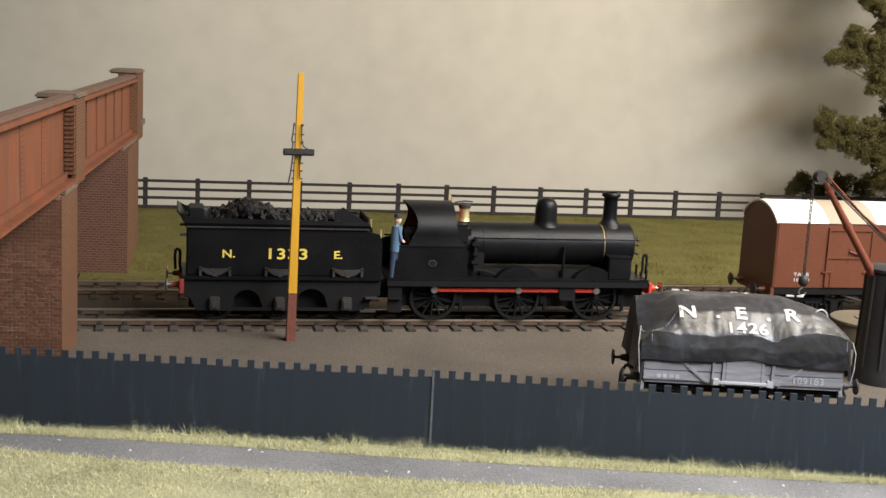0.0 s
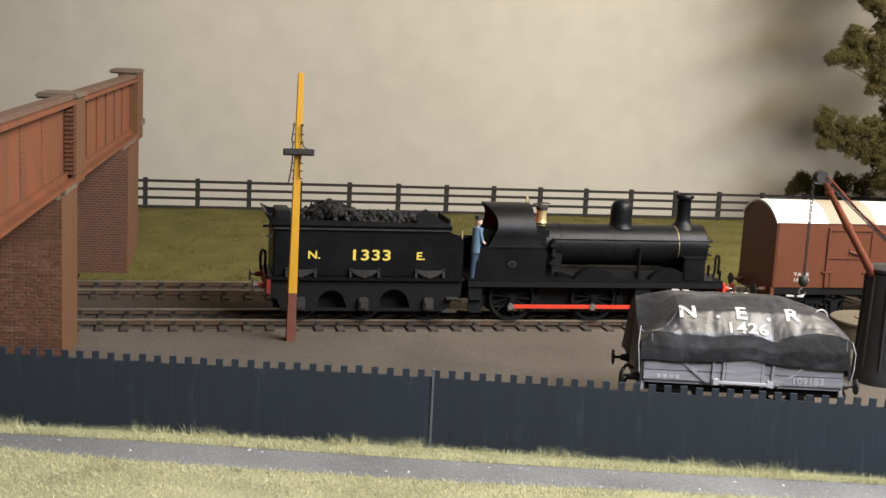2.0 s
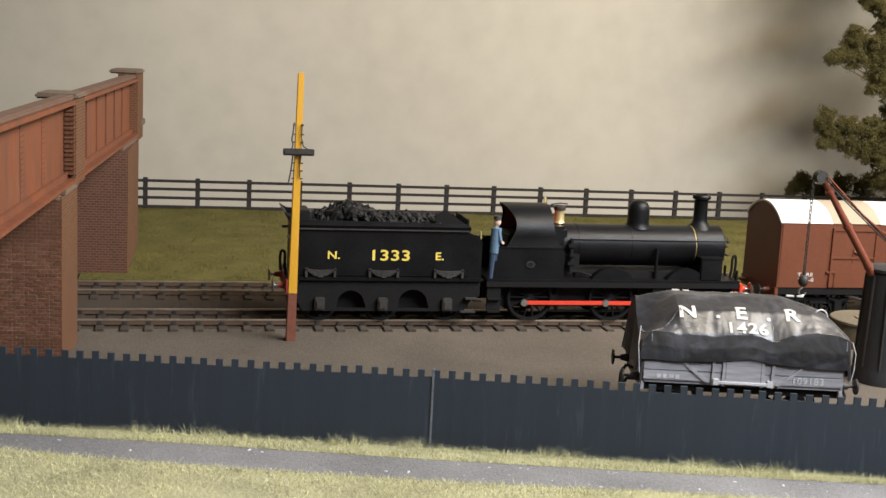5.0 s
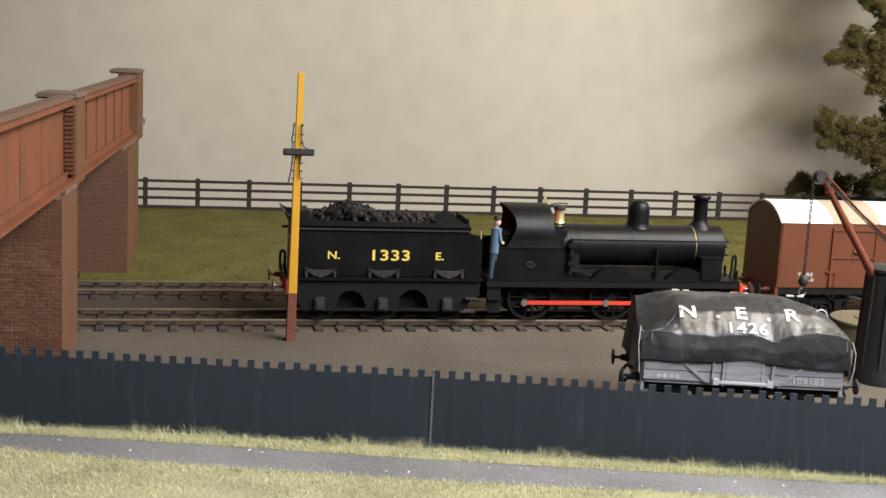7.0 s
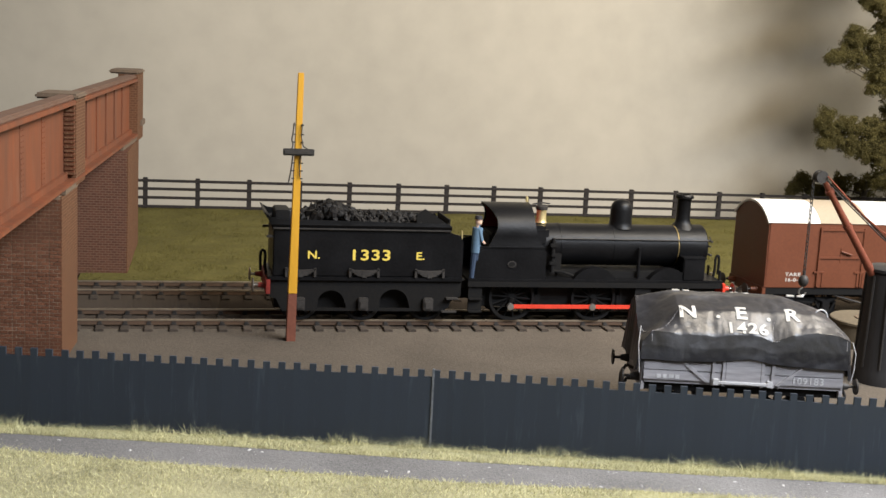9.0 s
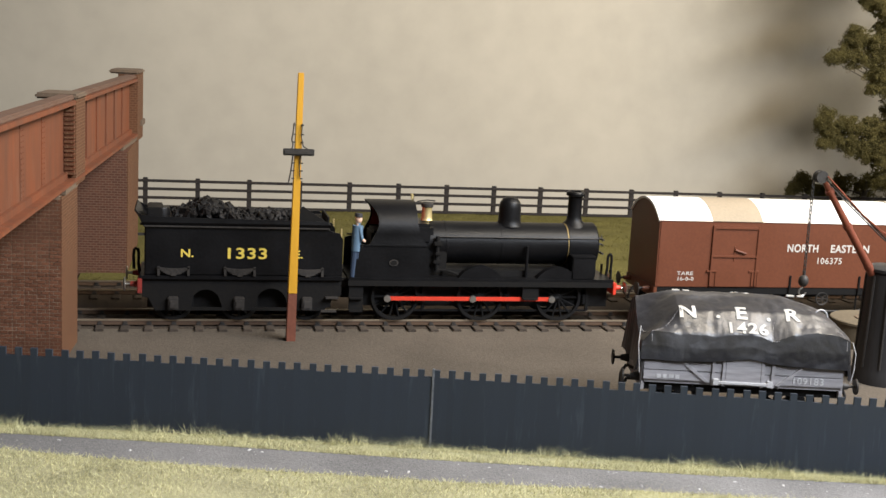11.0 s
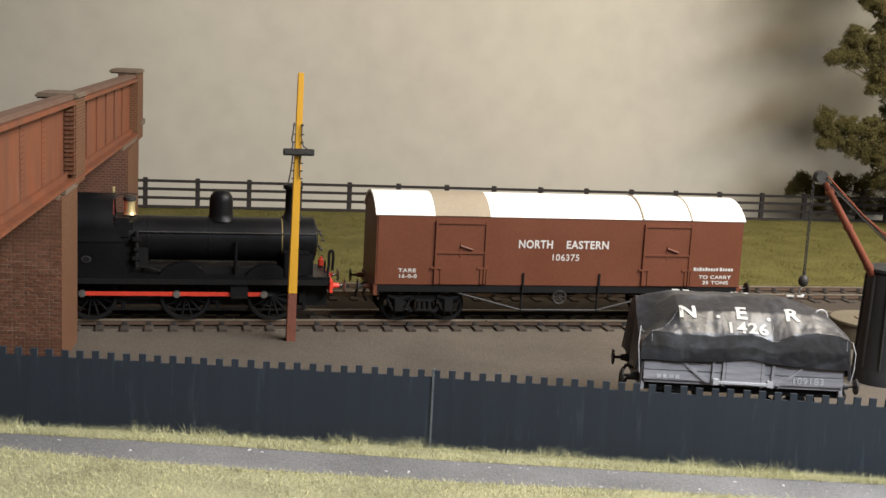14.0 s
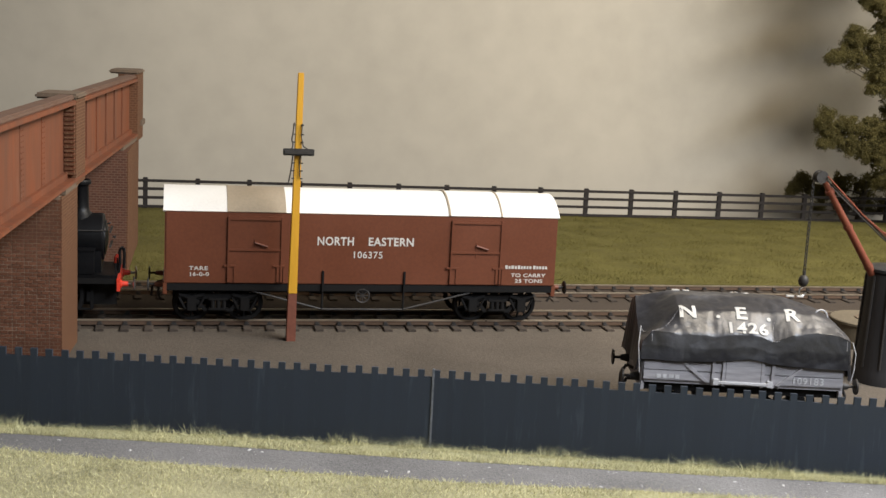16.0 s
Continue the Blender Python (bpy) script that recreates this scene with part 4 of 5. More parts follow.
    for x in ax:
        for s in (-1, 1):
            wheels.append((spoked_wheel(th, x, s * 9.8, 7.4, 12, "tender_wheel", boss=False, out=s), x, s * 9.8, 7.4))
    yl = -Y - 0.06
    for i, (ch, x) in enumerate((("N.", -47.4), ("E.", -2.6))):
        lettering("lettering", ch, 3.1, (x, yl, 29.3), YELLOW_LETTER, th, squeeze=1.2, bold=0.028, label="yellow painted letter")
    lettering("lettering", "1333", 4.2, (-30.3, yl, 28.9), YELLOW_LETTER, th, bold=0.028, squeeze=1.36, label="yellow painted running number", spacing=1.08)
    return th, wheels


TENDER, TENDER_WHEELS = tender()


def coal_load():
    rnd = random.Random(11)
    bm = bx(B(), -60, 10.5, -13, 13, 41.7, 43.5)
    for _ in range(1100):
        x, y = rnd.uniform(-60, 8.5), rnd.uniform(-12.6, 12.6)
        top = 44.6 + 4.9 * math.exp(-((x + 37) / 9) ** 2) + 1.5 * math.exp(-((x + 14) / 14) ** 2) - 0.012 * y * y
        if x > 2:
            top -= (x - 2) * 0.35
        if x < -50:
            top -= 2.5
        r = rnd.choice((0.6, 0.9, 1.3, 1.9, 2.4)) * rnd.uniform(0.8, 1.15) * (1.15 if abs(x + 36) < 10 else 0.85)
        m = Matrix.Translation((x, y, top - rnd.uniform(0, 1.6))) @ Euler((rnd.uniform(0, 6), rnd.uniform(0, 6), rnd.uniform(0, 6))).to_matrix().to_4x4() @ Matrix.Diagonal((r * rnd.uniform(0.7, 1.3), r * rnd.uniform(0.6, 1.1), r * rnd.uniform(0.5, 0.9), 1))
        vs = bmesh.ops.create_icosphere(bm, subdivisions=1, radius=1.0, matrix=m)["verts"]
        for v in vs:
            v.co += Vector((rnd.uniform(-1, 1), rnd.uniform(-1, 1), rnd.uniform(-1, 1))) * 0.22 * r
    th = thing("coal_load", (-23.5, 0, 41.7), "heap of broken black coal in the tender", "coal", "", "stuff")
    part("coal", bm, COAL, th, smooth=False)
    return th


COAL_LOAD = coal_load()


def driver_figure():
    """A small painted footplate figure, one plain mesh."""
    bm = B()
    rod(bm, (20.8, -13.4, 19.7), (21.4, -13.2, 31), 1.1, 1.5, 10)
    rod(bm, (22.6, -13.0, 19.7), (22.4, -13.0, 31), 1.1, 1.5, 10)
    rod(bm, (21.8, -13.0, 30.5), (22.4, -13.0, 41), 2.0, 2.3, 12)
    rod(bm, (22.8, -14.6, 40.5), (24.0, -15.0, 35.6), 0.85, 0.7, 8)
    rod(bm, (24.0, -15.0, 35.6), (25.2, -14.4, 34.6), 0.7, 0.6, 8)
    rod(bm, (22.4, -13.0, 41), (22.5, -13.0, 42.2), 0.9, n=8)
    bmesh.ops.create_uvsphere(bm, u_segments=14, v_segments=9, radius=1.55, matrix=Matrix.Translation((22.6, -13.0, 43.6)) @ Matrix.Diagonal((0.95, 0.9, 1.2, 1)))
    rod(bm, (22.5, -13.0, 44.6), (22.6, -13.0, 46.0), 1.75, 1.5, 14)
    for v in bm.verts:
        v.co -= Vector((22, -13, 22))
    me = finish(bm, "driver_figure", DENIM)
    for m in (material("pink_painted_plaster", (0.68, 0.46, 0.34), 0.7), material("black_cap_paint", (0.025, 0.025, 0.03), 0.7), material("dark_blue_trousers", (0.03, 0.05, 0.09), 0.8)):
        me.materials.append(m)
    for p in me.polygons:
        z = p.center.z / MM + 22
        x = p.center.x / MM + 22
        p.material_index = 2 if z > 44.7 else 1 if z > 41.6 or (x > 24.7 and z < 36) else 3 if z < 33 else 0
    ob = new("driver_figure", me)
    ob.location = mm(23.0, -13, 24)
    return tagged(ob, "small painted model figure in blue overalls standing on footplate", "figurine")


DRIVER = driver_figure()


# ---- bogie van; built with its near corner at x = 0 ----
VAN_L, VAN_W = 160.0, 17.0


def bogie_van():
    th = thing("bogie_van", (80, 0, RAIL), "long red-brown bogie goods van with white roof", "railway van")
    bm = bx(B(), 0, VAN_L, -VAN_W, VAN_W, 19.2, 48.8, 0.3)
    part("body", bm, VAN_BROWN, th, "flat red-brown van side", smooth=False)
    # arched roof in sheets; one sheet is bare canvas
    R = (VAN_W ** 2 + 7.6 ** 2) / (2 * 7.6)
    zc = 56.2 - R
    a = math.degrees(math.asin((VAN_W + 0.5) / (R + 0.25)))

    def sheet(x0, x1, lift):
        bm = B()
        o = arc(0, zc, R + lift, 90 + a, 90 - a, 28) + arc(0, zc, R - 0.9, 90 - a, 90 + a, 28)
        f = [bm.verts.new((x0, p, q)) for p, q in o]
        g = [bm.verts.new((x1, p, q)) for p, q in o]
        n = len(f)
        bm.faces.new(f), bm.faces.new(g[::-1])
        for i in range(n):
            bm.faces.new((f[i], f[(i + 1) % n], g[(i + 1) % n], g[i]))
        return bm
    for x0, x1, lift, mat, lab in ((-0.9, 23.8, 0, ROOF_WHITE, ""), (23.8, 47.0, 0.12, ROOF_TAN, "bare cream canvas roof sheet"), (47.0, 114.4, 0, ROOF_WHITE, ""), (114.4, 135.6, 0.16, ROOF_WHITE, ""), (135.6, VAN_L + 0.9, 0, ROOF_WHITE, "")):
        part("roof_sheet", sheet(x0, x1, lift), mat, th, lab or "white painted roof sheet")
    for x in (113.9, 135.9):
        part("roof_rib", sheet(x - 0.35, x + 0.35, 0.4), ROOF_TAN, th, "thin cream roof rib")
    for x in (0.6, VAN_L + 0.3):
        bm = plate(B(), [(-VAN_W + 0.1, 19.5), *arc(0, zc, R - 0.6, 90 + a - 1.0, 90 - a + 1.0, 24), (VAN_W - 0.1, 19.5)], 0, 0.9)
        bm.transform(Matrix.Translation((x, 0, 0)) @ Matrix.Rotation(radians(90), 4, "Z"))
        part("end_panel", bm, VAN_BROWN, th, "arched red-brown end", smooth=False)
    for s in (-1, 1):
        y = s * VAN_W
        for d0 in (24.2, 114.9):
            d1 = d0 + 21.6
            bm = bx(B(), d0, d1, y - 0.35, y + 0.35, 19.6, 46.6, 0.1)
            dr = part("door", bm, VAN_BROWN, th, "framed double door", smooth=False)
            bm = B()
            for z in (45.4, 33.0):
                bx(bm, d0, d1, y - 0.8, y + 0.8, z - 0.5, z + 0.5, 0.15)
            for x in (d0 + 0.3, d1 - 0.3):
                bx(bm, x - 0.45, x + 0.45, y - 0.85, y + 0.85, 19.8, 46.4, 0.15)
            bx(bm, (d0 + d1) / 2 - 0.35, (d0 + d1) / 2 + 0.35, y - 0.6, y + 0.6, 31, 37.5, 0.1)
            part("door_frame", bm, VAN_BROWN, dr, smooth=False)
            bm = B()
            for x in (d0 - 1.6, d1 - 3.6):
                bx(bm, x, x + 5.0, y - 0.8, y + 0.8, 26.0, 26.9, 0.15)
                bx(bm, x + 1.4, x + 2.4, y - 0.75, y + 0.75, 20.0, 26.2, 0.1)
                bx(bm, x + 4.0, x + 4.6, y - 0.7, y + 0.7, 20.0, 26.2, 0.1)
            part("hinge", bm, VAN_BROWN, dr, smooth=False)
            bm = B()
            rod(bm, ((d0 + d1) / 2 - 0.2, y + s * 0.8, 36.0), ((d0 + d1) / 2 + 5.0, y + s * 0.9, 34.4), 0.45, n=8)
            part("door_handle", bm, VAN_BROWN, dr)
        bm = bx(B(), 0, VAN_L, y - s * 1.0 - 0.7, y - s * 1.0 + 0.7, 16.2, 19.1, 0.1)
        part("solebar", bm, FRAME_BLACK, th, "black solebar", smooth=False)
        for x in (62.5, 96.0):
            bm = B()
            bx(bm, x - 0.45, x + 0.45, y - 0.6, y + 0.6, 16, 24.8, 0.15)
            rod(bm, (x, y - s * 1.2, 16.4), (x, y - s * 1.2, 8.6), 0.45, n=8)
            part("queen_post", bm, FRAME_BLACK, th, smooth=False)
        bm = B()
        wire(bm, [(34, y - s * 1.2, 16.0), (62.5, y - s * 1.2, 8.6), (96.0, y - s * 1.2, 8.6), (125, y - s * 1.2, 16.0)], 0.42, 8)
        part("truss_rod", bm, IRON, th)
        bm = B()
        wire(bm, [(79 + 2.8 * math.cos(q * math.pi / 10), y - s * 0.6, 14.4 + 2.8 * math.sin(q * math.pi / 10)) for q in range(21)], 0.35, 8)
        for i in range(4):
            q = i * math.pi / 4
            rod(bm, (79 - 2.8 * math.cos(q), y - s * 0.6, 14.4 - 2.8 * math.sin(q)), (79 + 2.8 * math.cos(q), y - s * 0.6, 14.4 + 2.8 * math.sin(q)), 0.22, n=6)
        part("brake_wheel", bm, IRON, th)
        for x, w in ((0, -1), (VAN_L, 1)):
            bm = turned(B(), [(1.7, 0), (1.7, w * 0.6), (1.2, w * 0.8), (0.9, w * 4.0)], (x, s * 11.5, 17.6), "X", 16)
            part("buffer_stock", bm, VAN_BROWN, th, "red-brown buffer stock")
            bm = turned(B(), [(0.5, w * 3.8), (0.5, w * 6.2), (2.6, w * 6.3), (2.9, w * 6.7), (0.2, w * 7.1)], (x, s * 11.5, 17.6), "X", 20)
            part("buffer_head", bm, IRON, th, "dark buffer head")
    for x, w in ((0, -1), (VAN_L, 1)):
        bm = bx(B(), x - 0.9, x + 0.9, -16.8, 16.8, 14.6, 19.4, 0.2)
        part("headstock", bm, VAN_BROWN, th, smooth=False)
        bm = B()
        wire(bm, [(x + w * 0.5, 0, 17), (x + w * 3.2, 0, 16.2), (x + w * 5.2, 0, 14.2), (x + w * 5.6, 0, 10.5)], 0.5, 8)
        wire(bm, [(x + w * 0.5, -4, 17), (x + w * 2.5, -4, 15), (x + w * 3.0, -4, 12), (x + w * 1.4, -4, 9.6)], 0.5, 8)
        part("coupling", bm, IRON, th)
    bm = bx(B(), 12, 148, -6, 6, 13.5, 19)
    part("underframe", bm, FRAME_BLACK, th, smooth=False)
    wheels = []
    for c in (21.0, 136.6):
        for s in (-1, 1):
            y = s * 13.4
            bm = B()
            bx(bm, c - 15, c + 15, y - 0.6, y + 0.6, 12.0, 14.6, 0.2)
            plate(bm, [(c - 14.5, 12.2), (c - 8, 12.2), (c - 4.5, 8.2), (c + 4.5, 8.2), (c + 8, 12.2), (c + 14.5, 12.2), (c + 9, 11.0), (c + 5.5, 7.0), (c - 5.5, 7.0), (c - 9, 11.0)], y - 0.5, y + 0.5)
            bg = part("bogie_frame", bm, FRAME_BLACK, th, "black bogie side frame", smooth=False)
            bm = B()
            for x in (c - 10.5, c + 10.5):
                bx(bm, x - 1.9, x + 1.9, y + s * 0.9 - 0.9, y + s * 0.9 + 0.9, 7.4, 13.0, 0.3)
                plate(bm, [(x - 5.0, 13.8), (x, 12.2), (x + 5.0, 13.8), (x + 5.0, 14.8), (x, 13.6), (x - 5.0, 14.8)], y + s * 0.4, y + s * 1.6)
                for q in (-1, 1):
                    rod(bm, (x + q * 2.4, y + s * 0.8, 8.0), (x + q * 5.0, y + s * 0.8, 13.0), 0.5, n=6)
            part("axlebox", bm, FRAME_BLACK, bg, "dusty axleboxes", smooth=False)
            bm = B()
            for q in (-2.2, 0, 2.2):
                rod(bm, (c + q, y + s * 0.9, 8.6), (c + q, y + s * 0.9, 12.0), 0.95, n=10)
            bx(bm, c - 3.8, c + 3.8, y + s * 0.9 - 1, y + s * 0.9 + 1, 11.8, 12.8, 0.1)
            bx(bm, c - 3.8, c + 3.8, y + s * 0.9 - 1, y + s * 0.9 + 1, 7.8, 8.7, 0.1)
            part("bolster_spring", bm, FRAME_BLACK, bg, smooth=True)
        for q in (-10.5, 10.5):
            for s in (-1, 1):
                wheels.append((spoked_wheel(th, c + q, s * 9.8, 7.0, 10, "bogie_wheel", boss=False, out=s), c + q, s * 9.8, 7.0))
    yl = -VAN_W - 0.06
    lettering("lettering", "NORTH", 3.25, (59.6, yl, 35.4), WHITE_LETTER, th, bold=0.035, squeeze=0.86, label="white painted lettering", spacing=1.1)
    lettering("lettering", "EASTERN", 3.25, (80.4, yl, 35.4), WHITE_LETTER, th, bold=0.035, squeeze=0.93, label="white painted lettering", spacing=1.08)
    lettering("lettering", "106375", 2.7, (74.0, yl, 30.2), WHITE_LETTER, th, bold=0.012, squeeze=1.0, label="white painted running number", spacing=1.1)
    lettering("lettering", "TARE", 1.5, (9.2, yl, 24.6), WHITE_LETTER, th, bold=0.03, squeeze=1.35, label="small white lettering", spacing=1.1)
    lettering("lettering", "16-0-0", 1.5, (9.2, yl, 22.2), WHITE_LETTER, th, bold=0.03, squeeze=1.25, label="small white lettering", spacing=1.1)
    lettering("lettering", "TO CARRY", 1.45, (141.2, yl, 23.0), WHITE_LETTER, th, bold=0.03, squeeze=1.4, label="small white lettering", spacing=1.05)
    lettering("lettering", "25 TONS", 1.45, (143.0, yl, 20.6), WHITE_LETTER, th, bold=0.03, squeeze=1.4, label="small white lettering", spacing=1.05)
    bm = B()
    x = 138.6
    for w in (1.0, 0.8, 1.1, 0.9, 1.0, 0.7, 0.9, 0.8, 0.9, 0, 1.0, 0.8, 0.9, 0.9, 0.8):
        if w:
            bx(bm, x, x + w, yl - 0.04, yl + 0.08, 26.4, 27.6 + (0.3 if w >= 1.0 else 0))
        x += w + 0.4
    part("lettering", bm, WHITE_LETTER, th, "small white illegible lettering", smooth=False)
    return th, wheels


VAN, VAN_WHEELS = bogie_van()


# ---- open wagon with sheet ----
def open_wagon():
    th = thing("open_wagon", (WAG[0], WAG[1], RAIL), "weathered grey planked open wagon standing behind the fence", "railway wagon", turn=WTURN)
    PLACE[th.name] = Vector((0, 0, RAIL))
    L, W = 31.8, 15.2
    for s in (-1, 1):
        for i in range(4):
            bm = bx(B(), -L, L, s * W - 0.6, s * W + 0.6, 16.2 + i * 3.3, 19.35 + i * 3.3, 0.18)
            part("plank", bm, WAGON_GREY, th, smooth=False)
        bm = B()
        for x in (-9.5, -6.2, 6.2, 9.5):
            bx(bm, x - 0.55, x + 0.55, s * (W + 0.7) - 0.35, s * (W + 0.7) + 0.35, 15.2, 29, 0.1)
        for q in (-1, 1):
            c = [(q * 26.0, 28.5), (q * 27.6, 28.5), (q * 12.0, 16.2), (q * 10.4, 16.2)]
            plate(bm, c if q < 0 else c[::-1], s * (W + 0.3), s * (W + 0.95))
        part("strapping", bm, WAGON_GREY, th, "iron straps and diagonal braces", smooth=False)
        bm = bx(B(), -5.6, 5.6, s * (W + 0.65) - 0.4, s * (W + 0.65) + 0.4, 16.8, 28, 0.1)
        dr = part("door", bm, WAGON_GREY, th, "drop door", smooth=False)
        bm = bx(B(), -9, 9, s * (W + 1.0) - 0.5, s * (W + 1.0) + 0.5, 15.9, 16.9, 0.15)
        for x in (-8.6, 8.6):
            bx(bm, x - 0.9, x + 0.9, s * (W + 1.0) - 0.6, s * (W + 1.0) + 0.6, 15.6, 17.6, 0.1)
        part("door_bar", bm, FADED_LETTER, dr, "pale worn door bar", smooth=False)
        bm = bx(B(), -L, L, s * 13 - 0.7, s * 13 + 0.7, 12.4, 16.1)
        part("solebar", bm, FRAME_BLACK, th, smooth=False)
        for x, w in ((-L, -1), (L, 1)):
            bm = turned(B(), [(1.7, 0), (1.5, w * 0.8), (0.95, w * 3.4)], (x, s * 11.5, 16.0), "X", 14)
            part("buffer_stock", bm, IRON, th)
            bm = turned(B(), [(0.5, w * 3.2), (0.5, w * 5.6), (2.5, w * 5.7), (2.6, w * 6.2), (0.2, w * 6.5)], (x, s * 11.5, 16.0), "X", 18)
            part("buffer_head", bm, IRON, th, "rusty buffer head")
        for x in (-19, 19):
            bm = bx(B(), x - 2, x + 2, s * 13.4 - 1, s * 13.4 + 1, 6.5, 12.5, 0.3)
            part("axlebox", bm, FRAME_BLACK, th, smooth=False)
            spoked_wheel(th, x, s * 9.8, 6.2, 8, "wagon_wheel", boss=False, out=s)
    for x, w in ((-L, -1), (L, 1)):
        bm = bx(B(), x - 0.6, x + 0.6, -W, W, 12.6, 29.2, 0.15)
        part("end_board", bm, WAGON_GREY, th, smooth=False)
        bm = B()
        wire(bm, [(x + w * 0.6, 0, 15.5), (x + w * 3, 0, 16.5), (x + w * 4.6, 0, 14), (x + w * 4.8, 0, 9)], 0.55, 8)
        wire(bm, [(x + w * 0.6, -6, 13.5), (x + w * 3.6, -6, 13.6), (x + w * 4.8, -6, 11), (x + w * 4.0, -6, 8)], 0.5, 8)
        part("coupling", bm, IRON, th)
    bm = bx(B(), -L, L, -W, W, 15.2, 16.3)
    part("floor_board", bm, WAGON_GREY, th, smooth=False)
    lettering("lettering", "109183", 2.2, (15.6, -W - 0.72, 17.0), FADED_LETTER, th, bold=0.012, label="white painted running number", spacing=1.12)
    bm = B()
    for i, w in enumerate((1.4, 1.2, 1.5, 1.3)):
        bx(bm, -27.5 + i * 2.0, -27.5 + i * 2.0 + w, -W - 0.75, -W - 0.5, 16.9, 18.2)
    part("lettering", bm, FADED_LETTER, th, "small worn illegible lettering", smooth=False)
    return th


open_wagon()


def draped(me, cloth, way=Vector((0, 0.62, -0.78))):
    """Lay flat letters on a cloth."""
    bm = bmesh.new()
    bm.from_mesh(me)
    bmesh.ops.triangulate(bm, faces=bm.faces[:])
    bmesh.ops.subdivide_edges(bm, edges=[e for e in bm.edges if e.calc_length() > 0.0007], cuts=2)
    skin = BVHTree.FromPolygons([v.co for v in cloth.vertices], [tuple(p.vertices) for p in cloth.polygons])
    for v in bm.verts:
        spot = skin.ray_cast(v.co - way * 0.008, way)[0]
        if spot:
            v.co = spot - way * 0.0003
    bm.to_mesh(me)
    bm.free()


def wagon_sheet():
    """A stiff sheet draped over a load: ridge, shoulders and folded hems."""
    th = thing("wagon_sheet", (WAG[0], WAG[1], 29), "black waxed sheet draped over wagon load with white lettering", "tarpaulin", turn=WTURN)
    PLACE[th.name] = Vector((0, 0, 29))
    bm = B()
    nx, ns = 132, 84
    # lines along the wagon: where they run across it, and their heights at each station
    stations = (-33.0, -30.0, -21.0, -10.0, 2.0, 8.3, 14.5, 22.0, 29.0, 32.8)
    across = (-16.9, -17.1, -16.5, -10.0, -1.0, 4.0, 11.0, 15.6, 16.9)
    heights = ((23.0, 23.1, 22.8, 23.3, 24.7, 23.5, 23.0, 22.7, 22.6, 22.6),
               (27.5, 28.0, 27.5, 27.6, 28.8, 27.0, 28.0, 28.6, 28.0, 27.5),
               (28.5, 32.4, 31.9, 31.8, 33.0, 30.6, 33.0, 34.2, 33.6, 32.0),
               (29.0, 31.2, 38.2, 38.6, 39.0, 38.4, 39.3, 38.9, 36.3, 33.4),
               (34.5, 36.0, 41.4, 41.5, 41.7, 41.6, 41.7, 40.0, 37.2, 34.2),
               (39.4, 40.1, 41.9, 42.0, 42.1, 42.0, 41.9, 39.6, 37.0, 34.2),
               (36.6, 37.0, 38.0, 38.0, 38.0, 38.0, 38.0, 36.8, 35.0, 33.0),
               (31.0, 31.5, 32.0, 32.0, 32.0, 32.0, 32.0, 31.5, 31.2, 30.5),
               (20.5, 20.5, 21.0, 20.5, 21.0, 20.5, 21.0, 20.5, 20.5, 20.5))

    def net(x, q):
        i = max(k for k in range(len(stations) - 1) if stations[k] <= x + 1e-6)
        u = min(1.0, (x - stations[i]) / (stations[i + 1] - stations[i]))
        j = min(int(q), len(across) - 2)
        v = q - j
        z = [heights[j + d][i] * (1 - u) + heights[j + d][i + 1] * u for d in (0, 1)]
        return across[j] * (1 - v) + across[j + 1] * v, z[0] * (1 - v) + z[1] * v
    grid = []
    for i in range(nx + 1):
        x = -33.0 + 65.8 * i / nx
        row = []
        for j in range(ns + 1):
            q = (len(across) - 1) * j / ns
            y, z = net(x, q)
            p = Vector((x, y, z))
            crease = abs(noise.noise(p * 0.075 + Vector((3, 0, 2))))
            sharp = abs(noise.noise(Vector((x * 0.17 + 9, y * 0.2 + z * 0.14, 5.0))))
            fold = -1.1 * max(0, 0.2 - crease) + 0.30 * noise.noise(p * 0.11) + 0.10 * noise.noise(p * 0.33) + 0.05 * noise.noise(p * 0.9) - 1.6 * max(0, 0.08 - sharp)
            out = Vector((0, -1 if y < -14 else 1 if y > 13 else 0, 0.15 if abs(y) > 15 else 1.0))
            p += out * fold * (0.6 if q < 2 else 1.0)
            p.x += 0.25 * fold
            row.append(bm.verts.new(p))
        grid.append(row)
    for i in range(nx):
        for j in range(ns):
            bm.faces.new((grid[i][j], grid[i + 1][j], grid[i + 1][j + 1], grid[i][j + 1]))
    # ends gather to a flat flap
    for i, w in ((0, -1), (nx, 1)):
        lowr = []
        for j, v in enumerate(grid[i]):
            c = v.co
            lowr.append(bm.verts.new((c.x + w * (1.2 + 0.8 * noise.noise(Vector((j * 0.35, 4.0 * w, 0.5)))), c.y * 0.94, 19.6 + 1.2 * noise.noise(Vector((j * 0.3, 7.7, w))))))
        for j in range(len(lowr) - 1):
            if grid[i][j].co.z > 20.5 or grid[i][j + 1].co.z > 20.5:
                bm.faces.new((grid[i][j], grid[i][j + 1], lowr[j + 1], lowr[j]))
    bmesh.ops.recalc_face_normals(bm, faces=bm.faces)
    rnd = random.Random(14)

    def spot(x, q):
        i, j = round((x + 33.0) / 65.8 * nx), round(q / (len(across) - 1) * ns)
        return grid[max(0, min(nx, i))][max(0, min(ns, j))].co.copy()
    worn = B()
